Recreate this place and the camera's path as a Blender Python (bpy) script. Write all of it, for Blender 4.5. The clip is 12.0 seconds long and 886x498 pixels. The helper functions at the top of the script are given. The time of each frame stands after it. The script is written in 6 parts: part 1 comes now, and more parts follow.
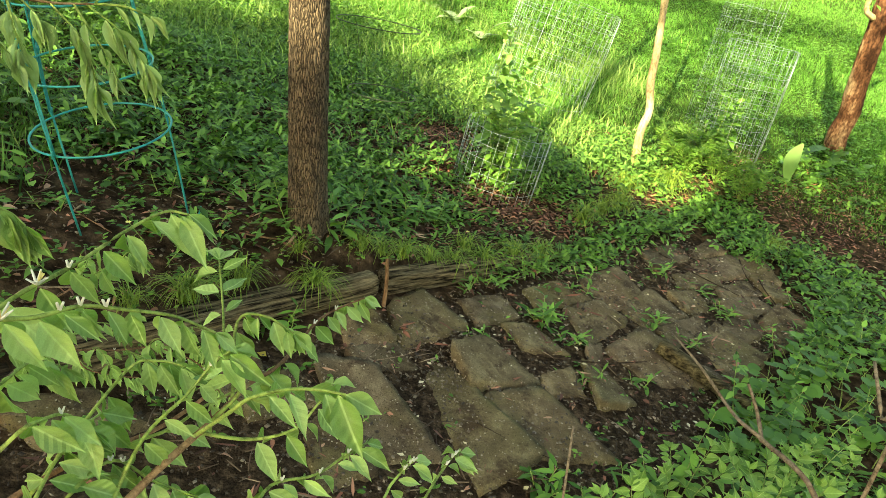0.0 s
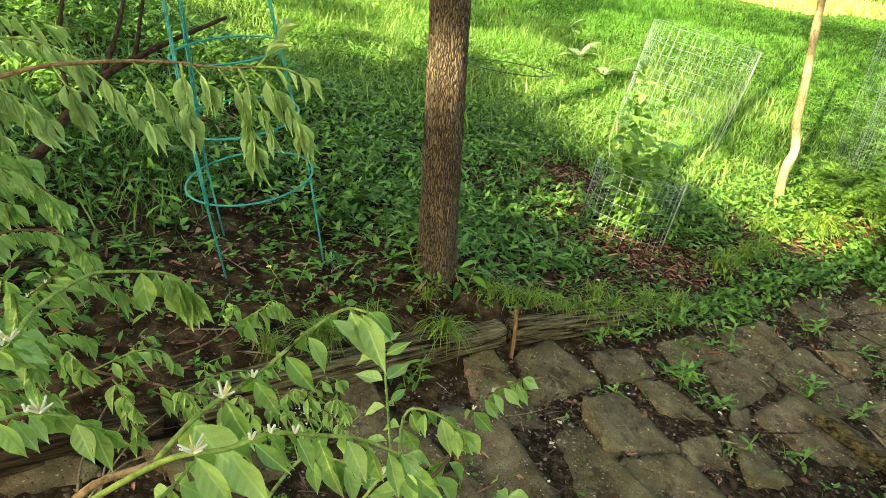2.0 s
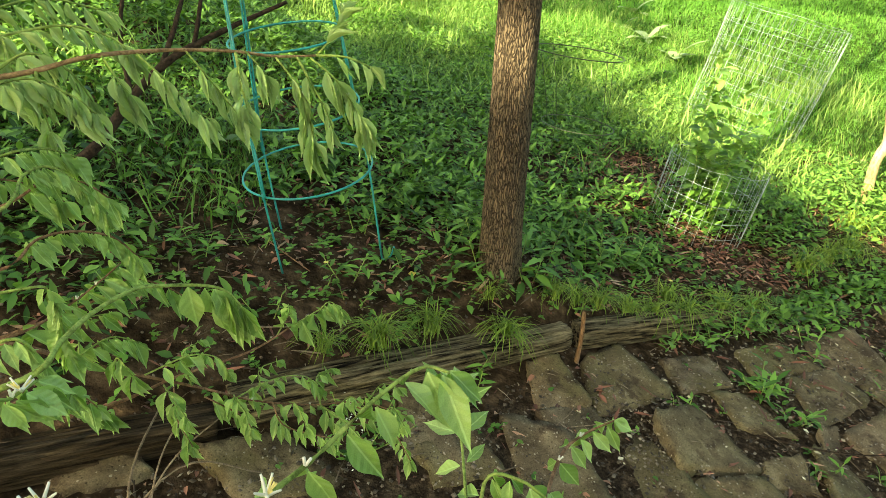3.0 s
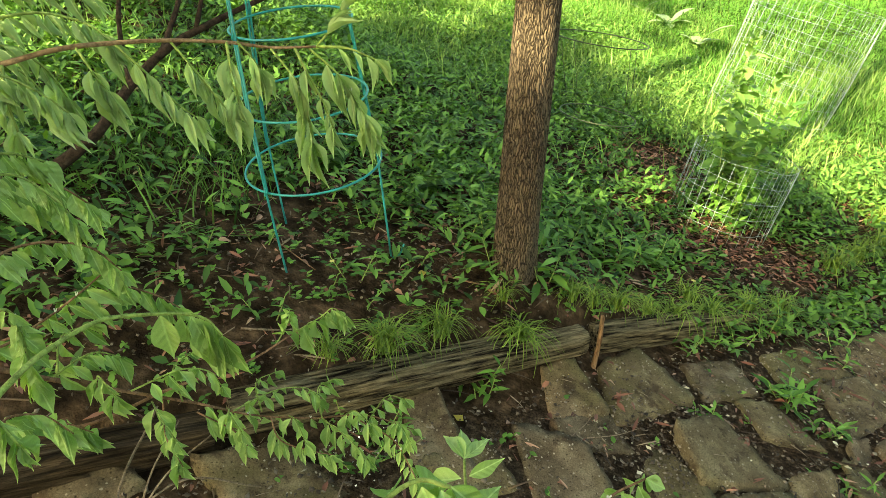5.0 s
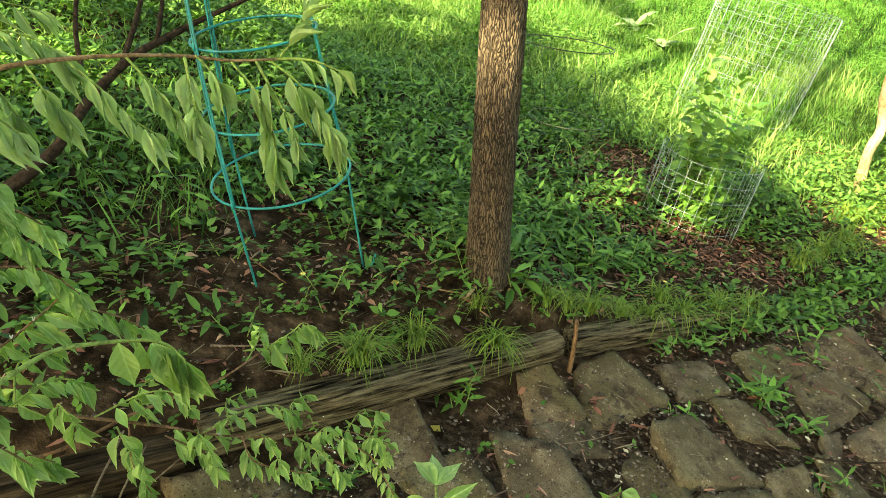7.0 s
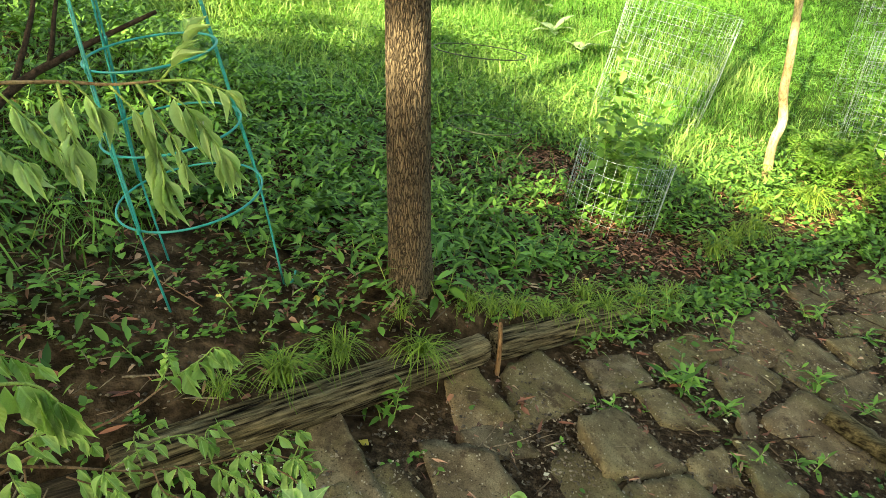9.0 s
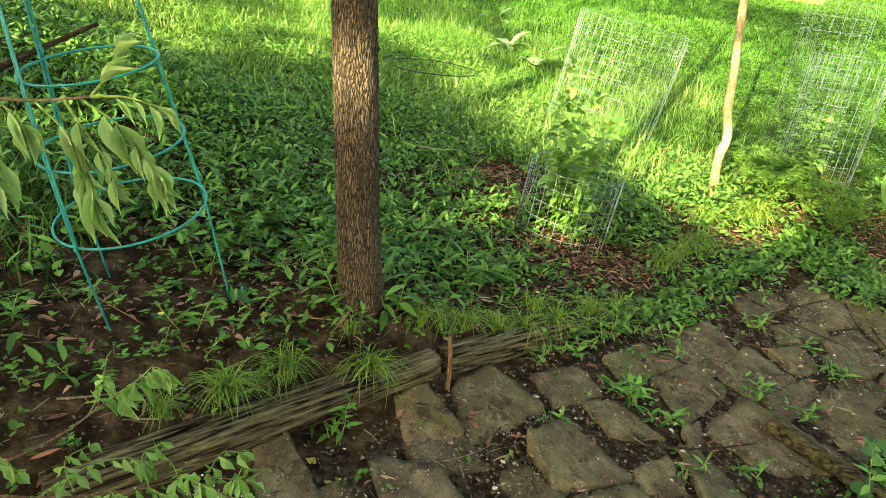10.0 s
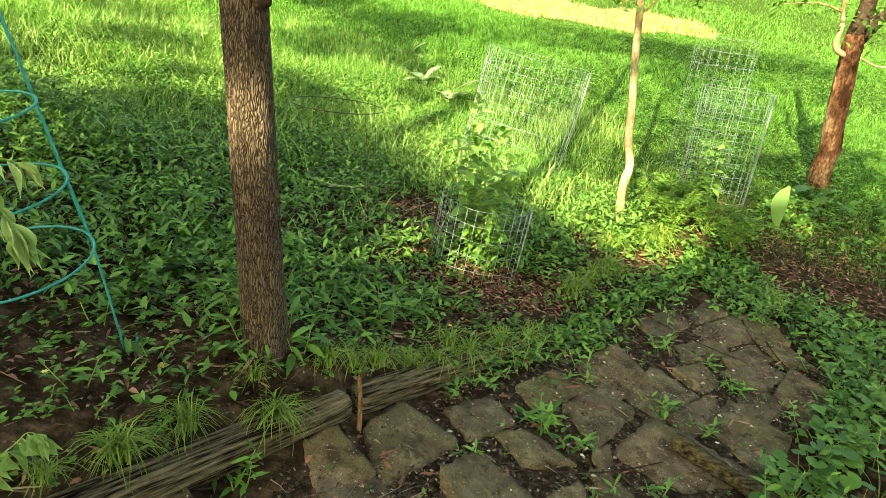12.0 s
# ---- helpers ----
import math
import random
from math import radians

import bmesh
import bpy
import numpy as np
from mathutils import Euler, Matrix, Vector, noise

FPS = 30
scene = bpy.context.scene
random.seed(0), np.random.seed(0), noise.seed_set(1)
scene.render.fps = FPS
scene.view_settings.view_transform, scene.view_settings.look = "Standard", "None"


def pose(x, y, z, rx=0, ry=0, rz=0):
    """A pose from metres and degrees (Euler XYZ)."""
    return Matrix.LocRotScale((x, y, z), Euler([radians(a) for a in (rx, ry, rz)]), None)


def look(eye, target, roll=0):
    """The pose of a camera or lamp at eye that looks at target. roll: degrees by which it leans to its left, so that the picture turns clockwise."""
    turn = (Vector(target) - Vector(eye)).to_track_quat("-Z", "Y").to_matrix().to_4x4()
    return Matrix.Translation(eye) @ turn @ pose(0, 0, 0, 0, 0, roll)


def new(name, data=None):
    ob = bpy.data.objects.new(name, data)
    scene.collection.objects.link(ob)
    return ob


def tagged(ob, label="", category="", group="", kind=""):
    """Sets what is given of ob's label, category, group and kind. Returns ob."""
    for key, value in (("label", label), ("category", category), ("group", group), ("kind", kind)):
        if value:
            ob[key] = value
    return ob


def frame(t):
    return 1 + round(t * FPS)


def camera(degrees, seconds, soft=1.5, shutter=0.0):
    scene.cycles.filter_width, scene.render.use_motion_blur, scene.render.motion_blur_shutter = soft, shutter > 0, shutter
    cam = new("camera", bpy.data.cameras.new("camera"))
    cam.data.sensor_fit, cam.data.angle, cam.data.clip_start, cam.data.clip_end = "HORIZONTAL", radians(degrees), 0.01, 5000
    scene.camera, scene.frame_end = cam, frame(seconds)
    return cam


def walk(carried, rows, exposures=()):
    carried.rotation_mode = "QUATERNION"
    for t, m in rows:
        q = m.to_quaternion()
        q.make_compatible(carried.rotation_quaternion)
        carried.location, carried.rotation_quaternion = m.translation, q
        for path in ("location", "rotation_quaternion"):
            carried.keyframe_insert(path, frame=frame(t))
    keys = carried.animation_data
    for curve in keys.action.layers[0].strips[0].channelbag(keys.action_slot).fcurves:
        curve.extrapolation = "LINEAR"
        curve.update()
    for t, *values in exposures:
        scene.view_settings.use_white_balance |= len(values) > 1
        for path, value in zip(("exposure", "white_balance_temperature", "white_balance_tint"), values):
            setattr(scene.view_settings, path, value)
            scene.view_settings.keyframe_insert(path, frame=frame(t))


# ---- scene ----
cam = camera(69.3, 12.0, soft=0.7)
METRES, EYE, TILT, LEAN, TURN = 0.65, 1.5, -25.0, -8.0, 0.0
ROWS = [
    (0.0, 0.0, 0.0, 0.0, 0.0, 0.0, -0.0),
    (0.5, -0.0139, 0.0141, 0.017, 2.66, 0.42, 3.36),
    (1.0, -0.0669, 0.0285, 0.0428, 5.55, 1.36, 1.92),
    (1.5, -0.1086, 0.0405, 0.0595, 7.83, 2.14, 0.16),
    (2.0, -0.1301, 0.0999, 0.1011, 9.81, 2.74, -1.79),
    (2.5, -0.179, 0.1853, 0.1482, 12.93, 2.57, -2.56),
    (3.0, -0.2189, 0.2767, 0.1729, 14.6, 1.24, -3.09),
    (3.5, -0.2231, 0.3474, 0.2042, 15.13, 0.45, -3.69),
    (5.5, -0.2622, 0.4549, 0.2614, 15.92, -0.49, -3.71),
    (6.0, -0.2566, 0.4647, 0.258, 15.16, -0.68, -3.31),
    (6.5, -0.2623, 0.4685, 0.2645, 14.51, -0.28, -3.19),
    (7.0, -0.2517, 0.4698, 0.2759, 13.57, 0.28, -2.18),
    (9.0, -0.1378, 0.4852, 0.2935, 8.41, 0.92, 1.3),
    (9.5, -0.0998, 0.4866, 0.2973, 6.27, 1.59, 1.2),
    (10.0, -0.0698, 0.4829, 0.3069, 4.99, 1.9, 1.67),
    (10.5, -0.0485, 0.4885, 0.3026, 3.74, 1.91, 2.05),
    (11.0, -0.0144, 0.485, 0.3153, 2.22, 2.54, 2.84),
    (11.5, 0.0246, 0.4752, 0.3291, 0.46, 3.16, 2.92),
    (12.0, 0.0613, 0.4691, 0.3444, -1.26, 4.18, 4.26),
]
walk(cam, [(t, pose(0, 0, EYE, TILT, LEAN, TURN) @ pose(METRES * x, METRES * y, METRES * z, 90 + pitch, roll, yaw)) for t, x, y, z, yaw, pitch, roll in ROWS], exposures=[(0.0, 2.36, 8200, -5), (2.0, 2.35, 8200, -5), (3.5, 2.33, 8200, -5), (5.5, 2.43, 8200, -5), (9.5, 2.42, 8200, -5), (12.0, 2.27, 8200, -5)])

# ---------------------------------------------------------------- world, sun, exposure
SUN_WAY = Vector((0.40, 0.79, -0.50)).normalized()          # the way in which sunlight travels
world = bpy.data.worlds.new("sky")
scene.world = world
world.use_nodes = True
sky = world.node_tree.nodes.new("ShaderNodeTexSky")
sky.sky_type = "NISHITA"
sky.sun_disc = False
sky.sun_elevation = math.asin(-SUN_WAY.z)
sky.sun_rotation = math.atan2(-SUN_WAY.x, -SUN_WAY.y)
background = world.node_tree.nodes["Background"]
world.node_tree.links.new(sky.outputs[0], background.inputs[0])
sky.dust_density, sky.ozone_density = 3.0, 0.4
background.inputs[1].default_value = 0.100
sun_data = bpy.data.lights.new("sun", "SUN")
sun_data.energy, sun_data.angle, sun_data.color = 5.0, radians(0.55), (1.0, 0.90, 0.72)
sun = new("sun", sun_data)
sun.matrix_world = look((0, 0, 30), Vector((0, 0, 30)) + SUN_WAY)


# ---------------------------------------------------------------- materials
def nodes_of(name):
    m = bpy.data.materials.new(name)
    m.use_nodes = True
    t = m.node_tree
    return m, t.nodes, t.links, t.nodes["Principled BSDF"]


def ramp(n, stops):
    r = n.new("ShaderNodeValToRGB")
    while len(r.color_ramp.elements) < len(stops):
        r.color_ramp.elements.new(0.5)
    for e, (p, c) in zip(r.color_ramp.elements, stops):
        e.position, e.color = p, (*c, 1)
    return r


def noise_node(n, l, scale, detail=5, stretch=(1, 1, 1), rough=0.6):
    co, mp, no = n.new("ShaderNodeTexCoord"), n.new("ShaderNodeMapping"), n.new("ShaderNodeTexNoise")
    mp.inputs["Scale"].default_value = stretch
    no.inputs["Scale"].default_value, no.inputs["Detail"].default_value, no.inputs["Roughness"].default_value = scale, detail, rough
    l.new(co.outputs["Object"], mp.inputs[0])
    l.new(mp.outputs[0], no.inputs["Vector"])
    return no


def mixed(n, l, factor, a, b, kind="MIX"):
    m = n.new("ShaderNodeMix")
    m.data_type, m.blend_type = "RGBA", kind
    for value, socket in ((factor, m.inputs[0]), (a, m.inputs[6]), (b, m.inputs[7])):
        if isinstance(value, bpy.types.NodeSocket):
            l.new(value, socket)
        elif isinstance(value, tuple):
            socket.default_value = (*value, 1)
        else:
            socket.default_value = value
    return m.outputs[2]


def bump(n, l, p, height, strength, distance):
    b = n.new("ShaderNodeBump")
    b.inputs["Strength"].default_value, b.inputs["Distance"].default_value = strength, distance
    l.new(height, b.inputs["Height"])
    l.new(b.outputs[0], p.inputs["Normal"])


def leaf_material(name, dark, light, through_light=0.35, rough=0.45, vein=0.0, per_object=False):
    m, n, l, p = nodes_of(name)
    if per_object:
        rnd = n.new("ShaderNodeObjectInfo").outputs["Random"]
    else:
        rnd = n.new("ShaderNodeNewGeometry").outputs["Random Per Island"]
    r = ramp(n, [(0.0, dark), (0.7, light), (1.0, tuple(min(1, c * 1.25) for c in light))])
    l.new(rnd, r.inputs[0])
    spots = noise_node(n, l, 60 if vein else 5, 4)
    color = mixed(n, l, 0.5, r.outputs[0], ramp_of(n, l, spots, [(0.3, (0.55, 0.6, 0.5)), (0.7, (1, 1, 1))]), "MULTIPLY")
    l.new(color, p.inputs["Base Color"])
    p.inputs["Roughness"].default_value = rough
    p.inputs["Specular IOR Level"].default_value = 0.45 if vein else 0.28
    tr = n.new("ShaderNodeBsdfTranslucent")
    l.new(mixed(n, l, 1.0, color, (1.0, 1.15, 0.45), "MULTIPLY"), tr.inputs[0])
    mix = n.new("ShaderNodeMixShader")
    mix.inputs[0].default_value = through_light
    l.new(p.outputs[0], mix.inputs[1])
    l.new(tr.outputs[0], mix.inputs[2])
    l.new(mix.outputs[0], n["Material Output"].inputs[0])
    if vein:
        co, sep = n.new("ShaderNodeTexCoord"), n.new("ShaderNodeSeparateXYZ")
        l.new(co.outputs["Object"], sep.inputs[0])
        ab = n.new("ShaderNodeMath")
        ab.operation = "ABSOLUTE"
        l.new(sep.outputs[0], ab.inputs[0])
        rib = n.new("ShaderNodeMapRange")
        rib.inputs[1].default_value, rib.inputs[2].default_value, rib.inputs[3].default_value, rib.inputs[4].default_value = 0.008, 0.022, 0.55, 0.0
        l.new(ab.outputs[0], rib.inputs[0])
        l.new(mixed(n, l, rib.outputs[0], color, tuple(min(1, c * 1.5 + 0.05) for c in light)), p.inputs["Base Color"])
        ma = n.new("ShaderNodeMath")
        ma.operation = "MULTIPLY_ADD"
        ma.inputs[1].default_value = -0.8
        l.new(ab.outputs[0], ma.inputs[0])
        l.new(sep.outputs[1], ma.inputs[2])
        si = n.new("ShaderNodeMath")
        si.operation = "SINE"
        mu = n.new("ShaderNodeMath")
        mu.operation = "MULTIPLY"
        mu.inputs[1].default_value = 38.0
        l.new(ma.outputs[0], mu.inputs[0])
        l.new(mu.outputs[0], si.inputs[0])
        bump(n, l, p, si.outputs[0], vein, 0.02)
    return m


def ramp_of(n, l, source, stops):
    r = ramp(n, stops)
    l.new(source.outputs[0], r.inputs[0])
    return r.outputs[0]


def rough_material(name, stops, scale, bump_scale, strength, distance, rough=0.9, stretch=(1, 1, 1), stain=None, stain_scale=2.0):
    m, n, l, p = nodes_of(name)
    a = noise_node(n, l, scale, 6, stretch)
    color = ramp_of(n, l, a, stops)
    if stain:
        s = noise_node(n, l, stain_scale, 4)
        color = mixed(n, l, ramp_of(n, l, s, [(0.48, (0, 0, 0)), (0.62, (1, 1, 1))]), color, stain)
    speck = noise_node(n, l, bump_scale * 1.6, 6, stretch, 0.75)
    color = mixed(n, l, 0.75, color, ramp_of(n, l, speck, [(0.36, (0.25, 0.24, 0.22)), (0.52, (1.0, 1.0, 1.0)), (0.70, (1.55, 1.5, 1.4))]), "MULTIPLY")
    rnd = n.new("ShaderNodeObjectInfo")
    tone = n.new("ShaderNodeMapRange")
    tone.inputs[3].default_value, tone.inputs[4].default_value = 0.78, 1.12
    l.new(rnd.outputs["Random"], tone.inputs[0])
    hsv = n.new("ShaderNodeHueSaturation")
    l.new(tone.outputs[0], hsv.inputs["Value"])
    l.new(color, hsv.inputs["Color"])
    l.new(hsv.outputs[0], p.inputs["Base Color"])
    p.inputs["Roughness"].default_value = rough
    p.inputs["Specular IOR Level"].default_value = 0.06
    b = noise_node(n, l, bump_scale, 8, stretch, 0.65)
    bump(n, l, p, b.outputs[0], strength, distance)
    return m


def bark_material(name, furrow, mid, ridge, scale, stretch, distance):
    """Ridges parted by a net of narrow furrows."""
    m, n, l, p = nodes_of(name)
    co, mp, vo = n.new("ShaderNodeTexCoord"), n.new("ShaderNodeMapping"), n.new("ShaderNodeTexVoronoi")
    warp = noise_node(n, l, 22, 3, (1, 1, 0.5))
    add = n.new("ShaderNodeVectorMath")
    add.operation = "MULTIPLY_ADD"
    add.inputs[1].default_value = (0.035, 0.035, 0.05)
    l.new(warp.outputs["Color"], add.inputs[0])
    l.new(co.outputs["Object"], add.inputs[2])
    mp.inputs["Scale"].default_value = stretch
    l.new(add.outputs[0], mp.inputs[0])
    vo.feature = "DISTANCE_TO_EDGE"
    vo.inputs["Scale"].default_value = scale
    l.new(mp.outputs[0], vo.inputs["Vector"])
    color = ramp_of(n, l, vo, [(0.015, furrow), (0.06, mid), (0.15, ridge)])
    tone = noise_node(n, l, 6, 4)
    fine = noise_node(n, l, 120, 4)
    color = mixed(n, l, 0.6, color, ramp_of(n, l, tone, [(0.3, (0.55, 0.52, 0.5)), (0.7, (1.15, 1.12, 1.1))]), "MULTIPLY")
    l.new(mixed(n, l, 0.5, color, ramp_of(n, l, fine, [(0.3, (0.5, 0.5, 0.5)), (0.7, (1.2, 1.2, 1.2))]), "MULTIPLY"), p.inputs["Base Color"])
    p.inputs["Roughness"].default_value = 0.9
    p.inputs["Specular IOR Level"].default_value = 0.2
    h = ramp_of(n, l, vo, [(0.0, (0, 0, 0)), (0.25, (1, 1, 1))])
    bump(n, l, p, h, 1.0, distance)
    return m


def island_material(name, stops, rough=0.85):
    m, n, l, p = nodes_of(name)
    g = n.new("ShaderNodeNewGeometry")
    r = ramp(n, stops)
    l.new(g.outputs["Random Per Island"], r.inputs[0])
    fine = noise_node(n, l, 90, 4)
    l.new(mixed(n, l, 0.5, r.outputs[0], ramp_of(n, l, fine, [(0.3, (0.6, 0.6, 0.6)), (0.7, (1, 1, 1))]), "MULTIPLY"), p.inputs["Base Color"])
    p.inputs["Roughness"].default_value = rough
    bump(n, l, p, fine.outputs[0], 0.5, 0.004)
    return m


def ground_material():
    m, n, l, p = nodes_of("garden_soil")
    big, mid, fine = noise_node(n, l, 1.3, 4), noise_node(n, l, 14, 6), noise_node(n, l, 70, 6)
    soil = ramp_of(n, l, mid, [(0.28, (0.007, 0.0045, 0.003)), (0.5, (0.044, 0.029, 0.017)), (0.72, (0.15, 0.100, 0.060))])
    soil = mixed(n, l, 0.6, soil, ramp_of(n, l, fine, [(0.3, (0.5, 0.5, 0.5)), (0.7, (1.3, 1.25, 1.2))]), "MULTIPLY")
    turf = ramp_of(n, l, mid, [(0.3, (0.025, 0.045, 0.012)), (0.7, (0.06, 0.11, 0.02))])
    pos, sep = n.new("ShaderNodeNewGeometry"), n.new("ShaderNodeSeparateXYZ")
    l.new(pos.outputs["Position"], sep.inputs[0])
    wob = n.new("ShaderNodeMath")
    wob.operation = "MULTIPLY_ADD"
    wob.inputs[1].default_value = 2.5
    l.new(big.outputs[0], wob.inputs[0])
    l.new(sep.outputs[1], wob.inputs[2])
    rng = n.new("ShaderNodeMapRange")
    rng.inputs[1].default_value, rng.inputs[2].default_value = 5.8, 7.6
    l.new(wob.outputs[0], rng.inputs[0])
    l.new(mixed(n, l, rng.outputs[0], soil, turf), p.inputs["Base Color"])
    p.inputs["Roughness"].default_value = 0.95
    p.inputs["Specular IOR Level"].default_value = 0.02
    bump(n, l, p, mixed(n, l, 0.5, mid.outputs[0], fine.outputs[0]), 0.9, 0.03)
    return m


M_SOIL = ground_material()
def stone_material():
    """Weathered concrete: grey-brown, pitted, with pale aggregate showing and mossy, sandy stains."""
    m, n, l, p = nodes_of("weathered_concrete")
    base = ramp_of(n, l, noise_node(n, l, 11, 6, rough=0.65), [(0.32, (0.100, 0.079, 0.051)), (0.5, (0.158, 0.130, 0.087)), (0.68, (0.26, 0.22, 0.150))])
    rnd = n.new("ShaderNodeObjectInfo").outputs["Random"]
    tint = ramp(n, [(0.0, (0.78, 0.75, 0.70)), (0.35, (1.0, 0.95, 0.86)), (0.6, (0.92, 0.92, 0.72)), (0.8, (1.15, 1.03, 0.88)), (1.0, (0.86, 0.85, 0.82))])
    l.new(rnd, tint.inputs[0])
    color = mixed(n, l, 1.0, base, tint.outputs[0], "MULTIPLY")
    moss = noise_node(n, l, 4.5, 5)
    color = mixed(n, l, ramp_of(n, l, moss, [(0.50, (0, 0, 0)), (0.66, (0.75, 0.75, 0.75))]), color, (0.125, 0.110, 0.045))
    dirt = noise_node(n, l, 8.0, 6, rough=0.7)
    color = mixed(n, l, ramp_of(n, l, dirt, [(0.50, (0, 0, 0)), (0.62, (0.9, 0.9, 0.9))]), color, (0.060, 0.040, 0.024))
    co = n.new("ShaderNodeTexCoord")
    pits, chips = n.new("ShaderNodeTexVoronoi"), n.new("ShaderNodeTexVoronoi")
    for v, scale in ((pits, 75), (chips, 120)):
        v.inputs["Scale"].default_value = scale
        l.new(co.outputs["Object"], v.inputs["Vector"])
    pick = n.new("ShaderNodeSeparateColor")
    l.new(chips.outputs["Color"], pick.inputs[0])
    few = ramp(n, [(0.90, (0, 0, 0)), (0.96, (1, 1, 1))])
    l.new(pick.outputs[0], few.inputs[0])
    spot = ramp_of(n, l, chips, [(0.28, (1, 1, 1)), (0.40, (0, 0, 0))])
    color = mixed(n, l, mixed(n, l, 1.0, few.outputs[0], spot, "MULTIPLY"), color, (0.36, 0.32, 0.24))
    hole = ramp_of(n, l, pits, [(0.10, (0.30, 0.28, 0.26)), (0.24, (1, 1, 1))])
    color = mixed(n, l, 0.8, color, hole, "MULTIPLY")
    fine = noise_node(n, l, 220, 5, rough=0.7)
    color = mixed(n, l, 0.7, color, ramp_of(n, l, fine, [(0.35, (0.45, 0.44, 0.42)), (0.55, (1, 1, 1)), (0.72, (1.45, 1.4, 1.3))]), "MULTIPLY")
    l.new(color, p.inputs["Base Color"])
    p.inputs["Roughness"].default_value = 0.9
    p.inputs["Specular IOR Level"].default_value = 0.12
    bump(n, l, p, mixed(n, l, 0.5, hole, mixed(n, l, 0.4, fine.outputs[0], dirt.outputs[0])), 0.9, 0.012)
    return m


M_STONE = stone_material()
M_PATIO = rough_material("patio_bedding", [(0.3, (0.018, 0.011, 0.007)), (0.5, (0.052, 0.035, 0.021)), (0.72, (0.17, 0.120, 0.075))], 30, 90, 1.0, 0.03)
M_TIMBER = rough_material("weathered_timber", [(0.39, (0.014, 0.010, 0.007)), (0.46, (0.105, 0.084, 0.048)), (0.63, (0.30, 0.250, 0.150))], 17, 34, 1.0, 0.02, stretch=(0.35, 4.5, 4.5))
M_STAKE = rough_material("split_stake_wood", [(0.3, (0.09, 0.050, 0.026)), (0.7, (0.30, 0.19, 0.105))], 30, 60, 0.5, 0.004, stretch=(3, 3, 0.4))
M_BARK = bark_material("ridged_bark", (0.030, 0.022, 0.014), (0.090, 0.066, 0.041), (0.175, 0.133, 0.084), 140, (1, 1, 0.12), 0.007)
M_PALE_BARK = rough_material("pale_bark", [(0.3, (0.22, 0.15, 0.075)), (0.55, (0.46, 0.36, 0.20)), (0.75, (0.62, 0.53, 0.34))], 10, 40, 0.5, 0.01, stretch=(1, 1, 0.5))
M_RED_BARK = rough_material("reddish_peeling_bark", [(0.40, (0.03, 0.014, 0.008)), (0.54, (0.11, 0.052, 0.027)), (0.68, (0.36, 0.24, 0.14))], 6, 30, 0.6, 0.012, stretch=(1, 1, 0.5))
M_LIMB = rough_material("dark_limb_bark", [(0.3, (0.020, 0.014, 0.010)), (0.7, (0.075, 0.052, 0.036))], 30, 60, 0.8, 0.01)
M_TWIG = rough_material("brown_twig", [(0.3, (0.16, 0.085, 0.045)), (0.7, (0.33, 0.20, 0.12))], 30, 80, 0.4, 0.003)
M_DRY = rough_material("dry_grey_stick", [(0.3, (0.13, 0.095, 0.065)), (0.7, (0.33, 0.26, 0.18))], 30, 80, 0.4, 0.003)
M_BRANCH = rough_material("tan_branch", [(0.3, (0.24, 0.15, 0.075)), (0.7, (0.40, 0.28, 0.16))], 30, 80, 0.4, 0.003)
M_SHOOT = rough_material("green_shoot", [(0.3, (0.20, 0.30, 0.07)), (0.7, (0.33, 0.42, 0.12))], 30, 60, 0.2, 0.002, rough=0.5)
M_ROT = rough_material("rotten_wood", [(0.35, (0.022, 0.016, 0.009)), (0.5, (0.11, 0.090, 0.046)), (0.68, (0.22, 0.185, 0.100))], 12, 20, 1.0, 0.02, stretch=(0.4, 5, 5))
# darker copy of the rotten wood, with the sprays' shade in its colour
M_ROT_SHADE = rough_material("rotten_and_shaded_wood", [(0.35, (0.010, 0.007, 0.004)), (0.5, (0.045, 0.033, 0.020)), (0.68, (0.105, 0.080, 0.052))], 12, 20, 1.0, 0.02, stretch=(0.4, 5, 5))
M_CAGED = leaf_material("caged_shrub_leaf", (0.085, 0.21, 0.035), (0.25, 0.43, 0.10), 0.25, 0.4)
# straw-pale blade colour that carries the glare of sunlit lawn
M_SUN_BLADE = leaf_material("sunlit_pale_blade", (0.40, 0.36, 0.15), (0.66, 0.60, 0.30), 0.40, 0.6)
M_LEAF = leaf_material("honeysuckle_leaf", (0.21, 0.37, 0.090), (0.40, 0.56, 0.20), 0.28, 0.46, vein=0.18, per_object=True)
M_PALE_LEAF = leaf_material("pale_honeysuckle_leaf", (0.33, 0.47, 0.190), (0.53, 0.66, 0.33), 0.26, 0.42, vein=0.10, per_object=True)
M_COVER = leaf_material("groundcover_leaf", (0.020, 0.068, 0.011), (0.16, 0.315, 0.062), 0.22, 0.5)
M_WEED = leaf_material("weed_leaf", (0.038, 0.115, 0.018), (0.17, 0.34, 0.058), 0.22, 0.45)
M_SEDGE = leaf_material("sedge_blade", (0.105, 0.185, 0.028), (0.26, 0.37, 0.068), 0.30, 0.5)
M_GRASS = leaf_material("lawn_blade", (0.085, 0.225, 0.034), (0.19, 0.41, 0.082), 0.45, 0.5)
M_MEADOW = leaf_material("tall_grass_blade", (0.12, 0.23, 0.042), (0.34, 0.48, 0.155), 0.40, 0.5)
M_SHRUB = leaf_material("shrub_leaf", (0.045, 0.125, 0.020), (0.13, 0.27, 0.045), 0.25, 0.42)
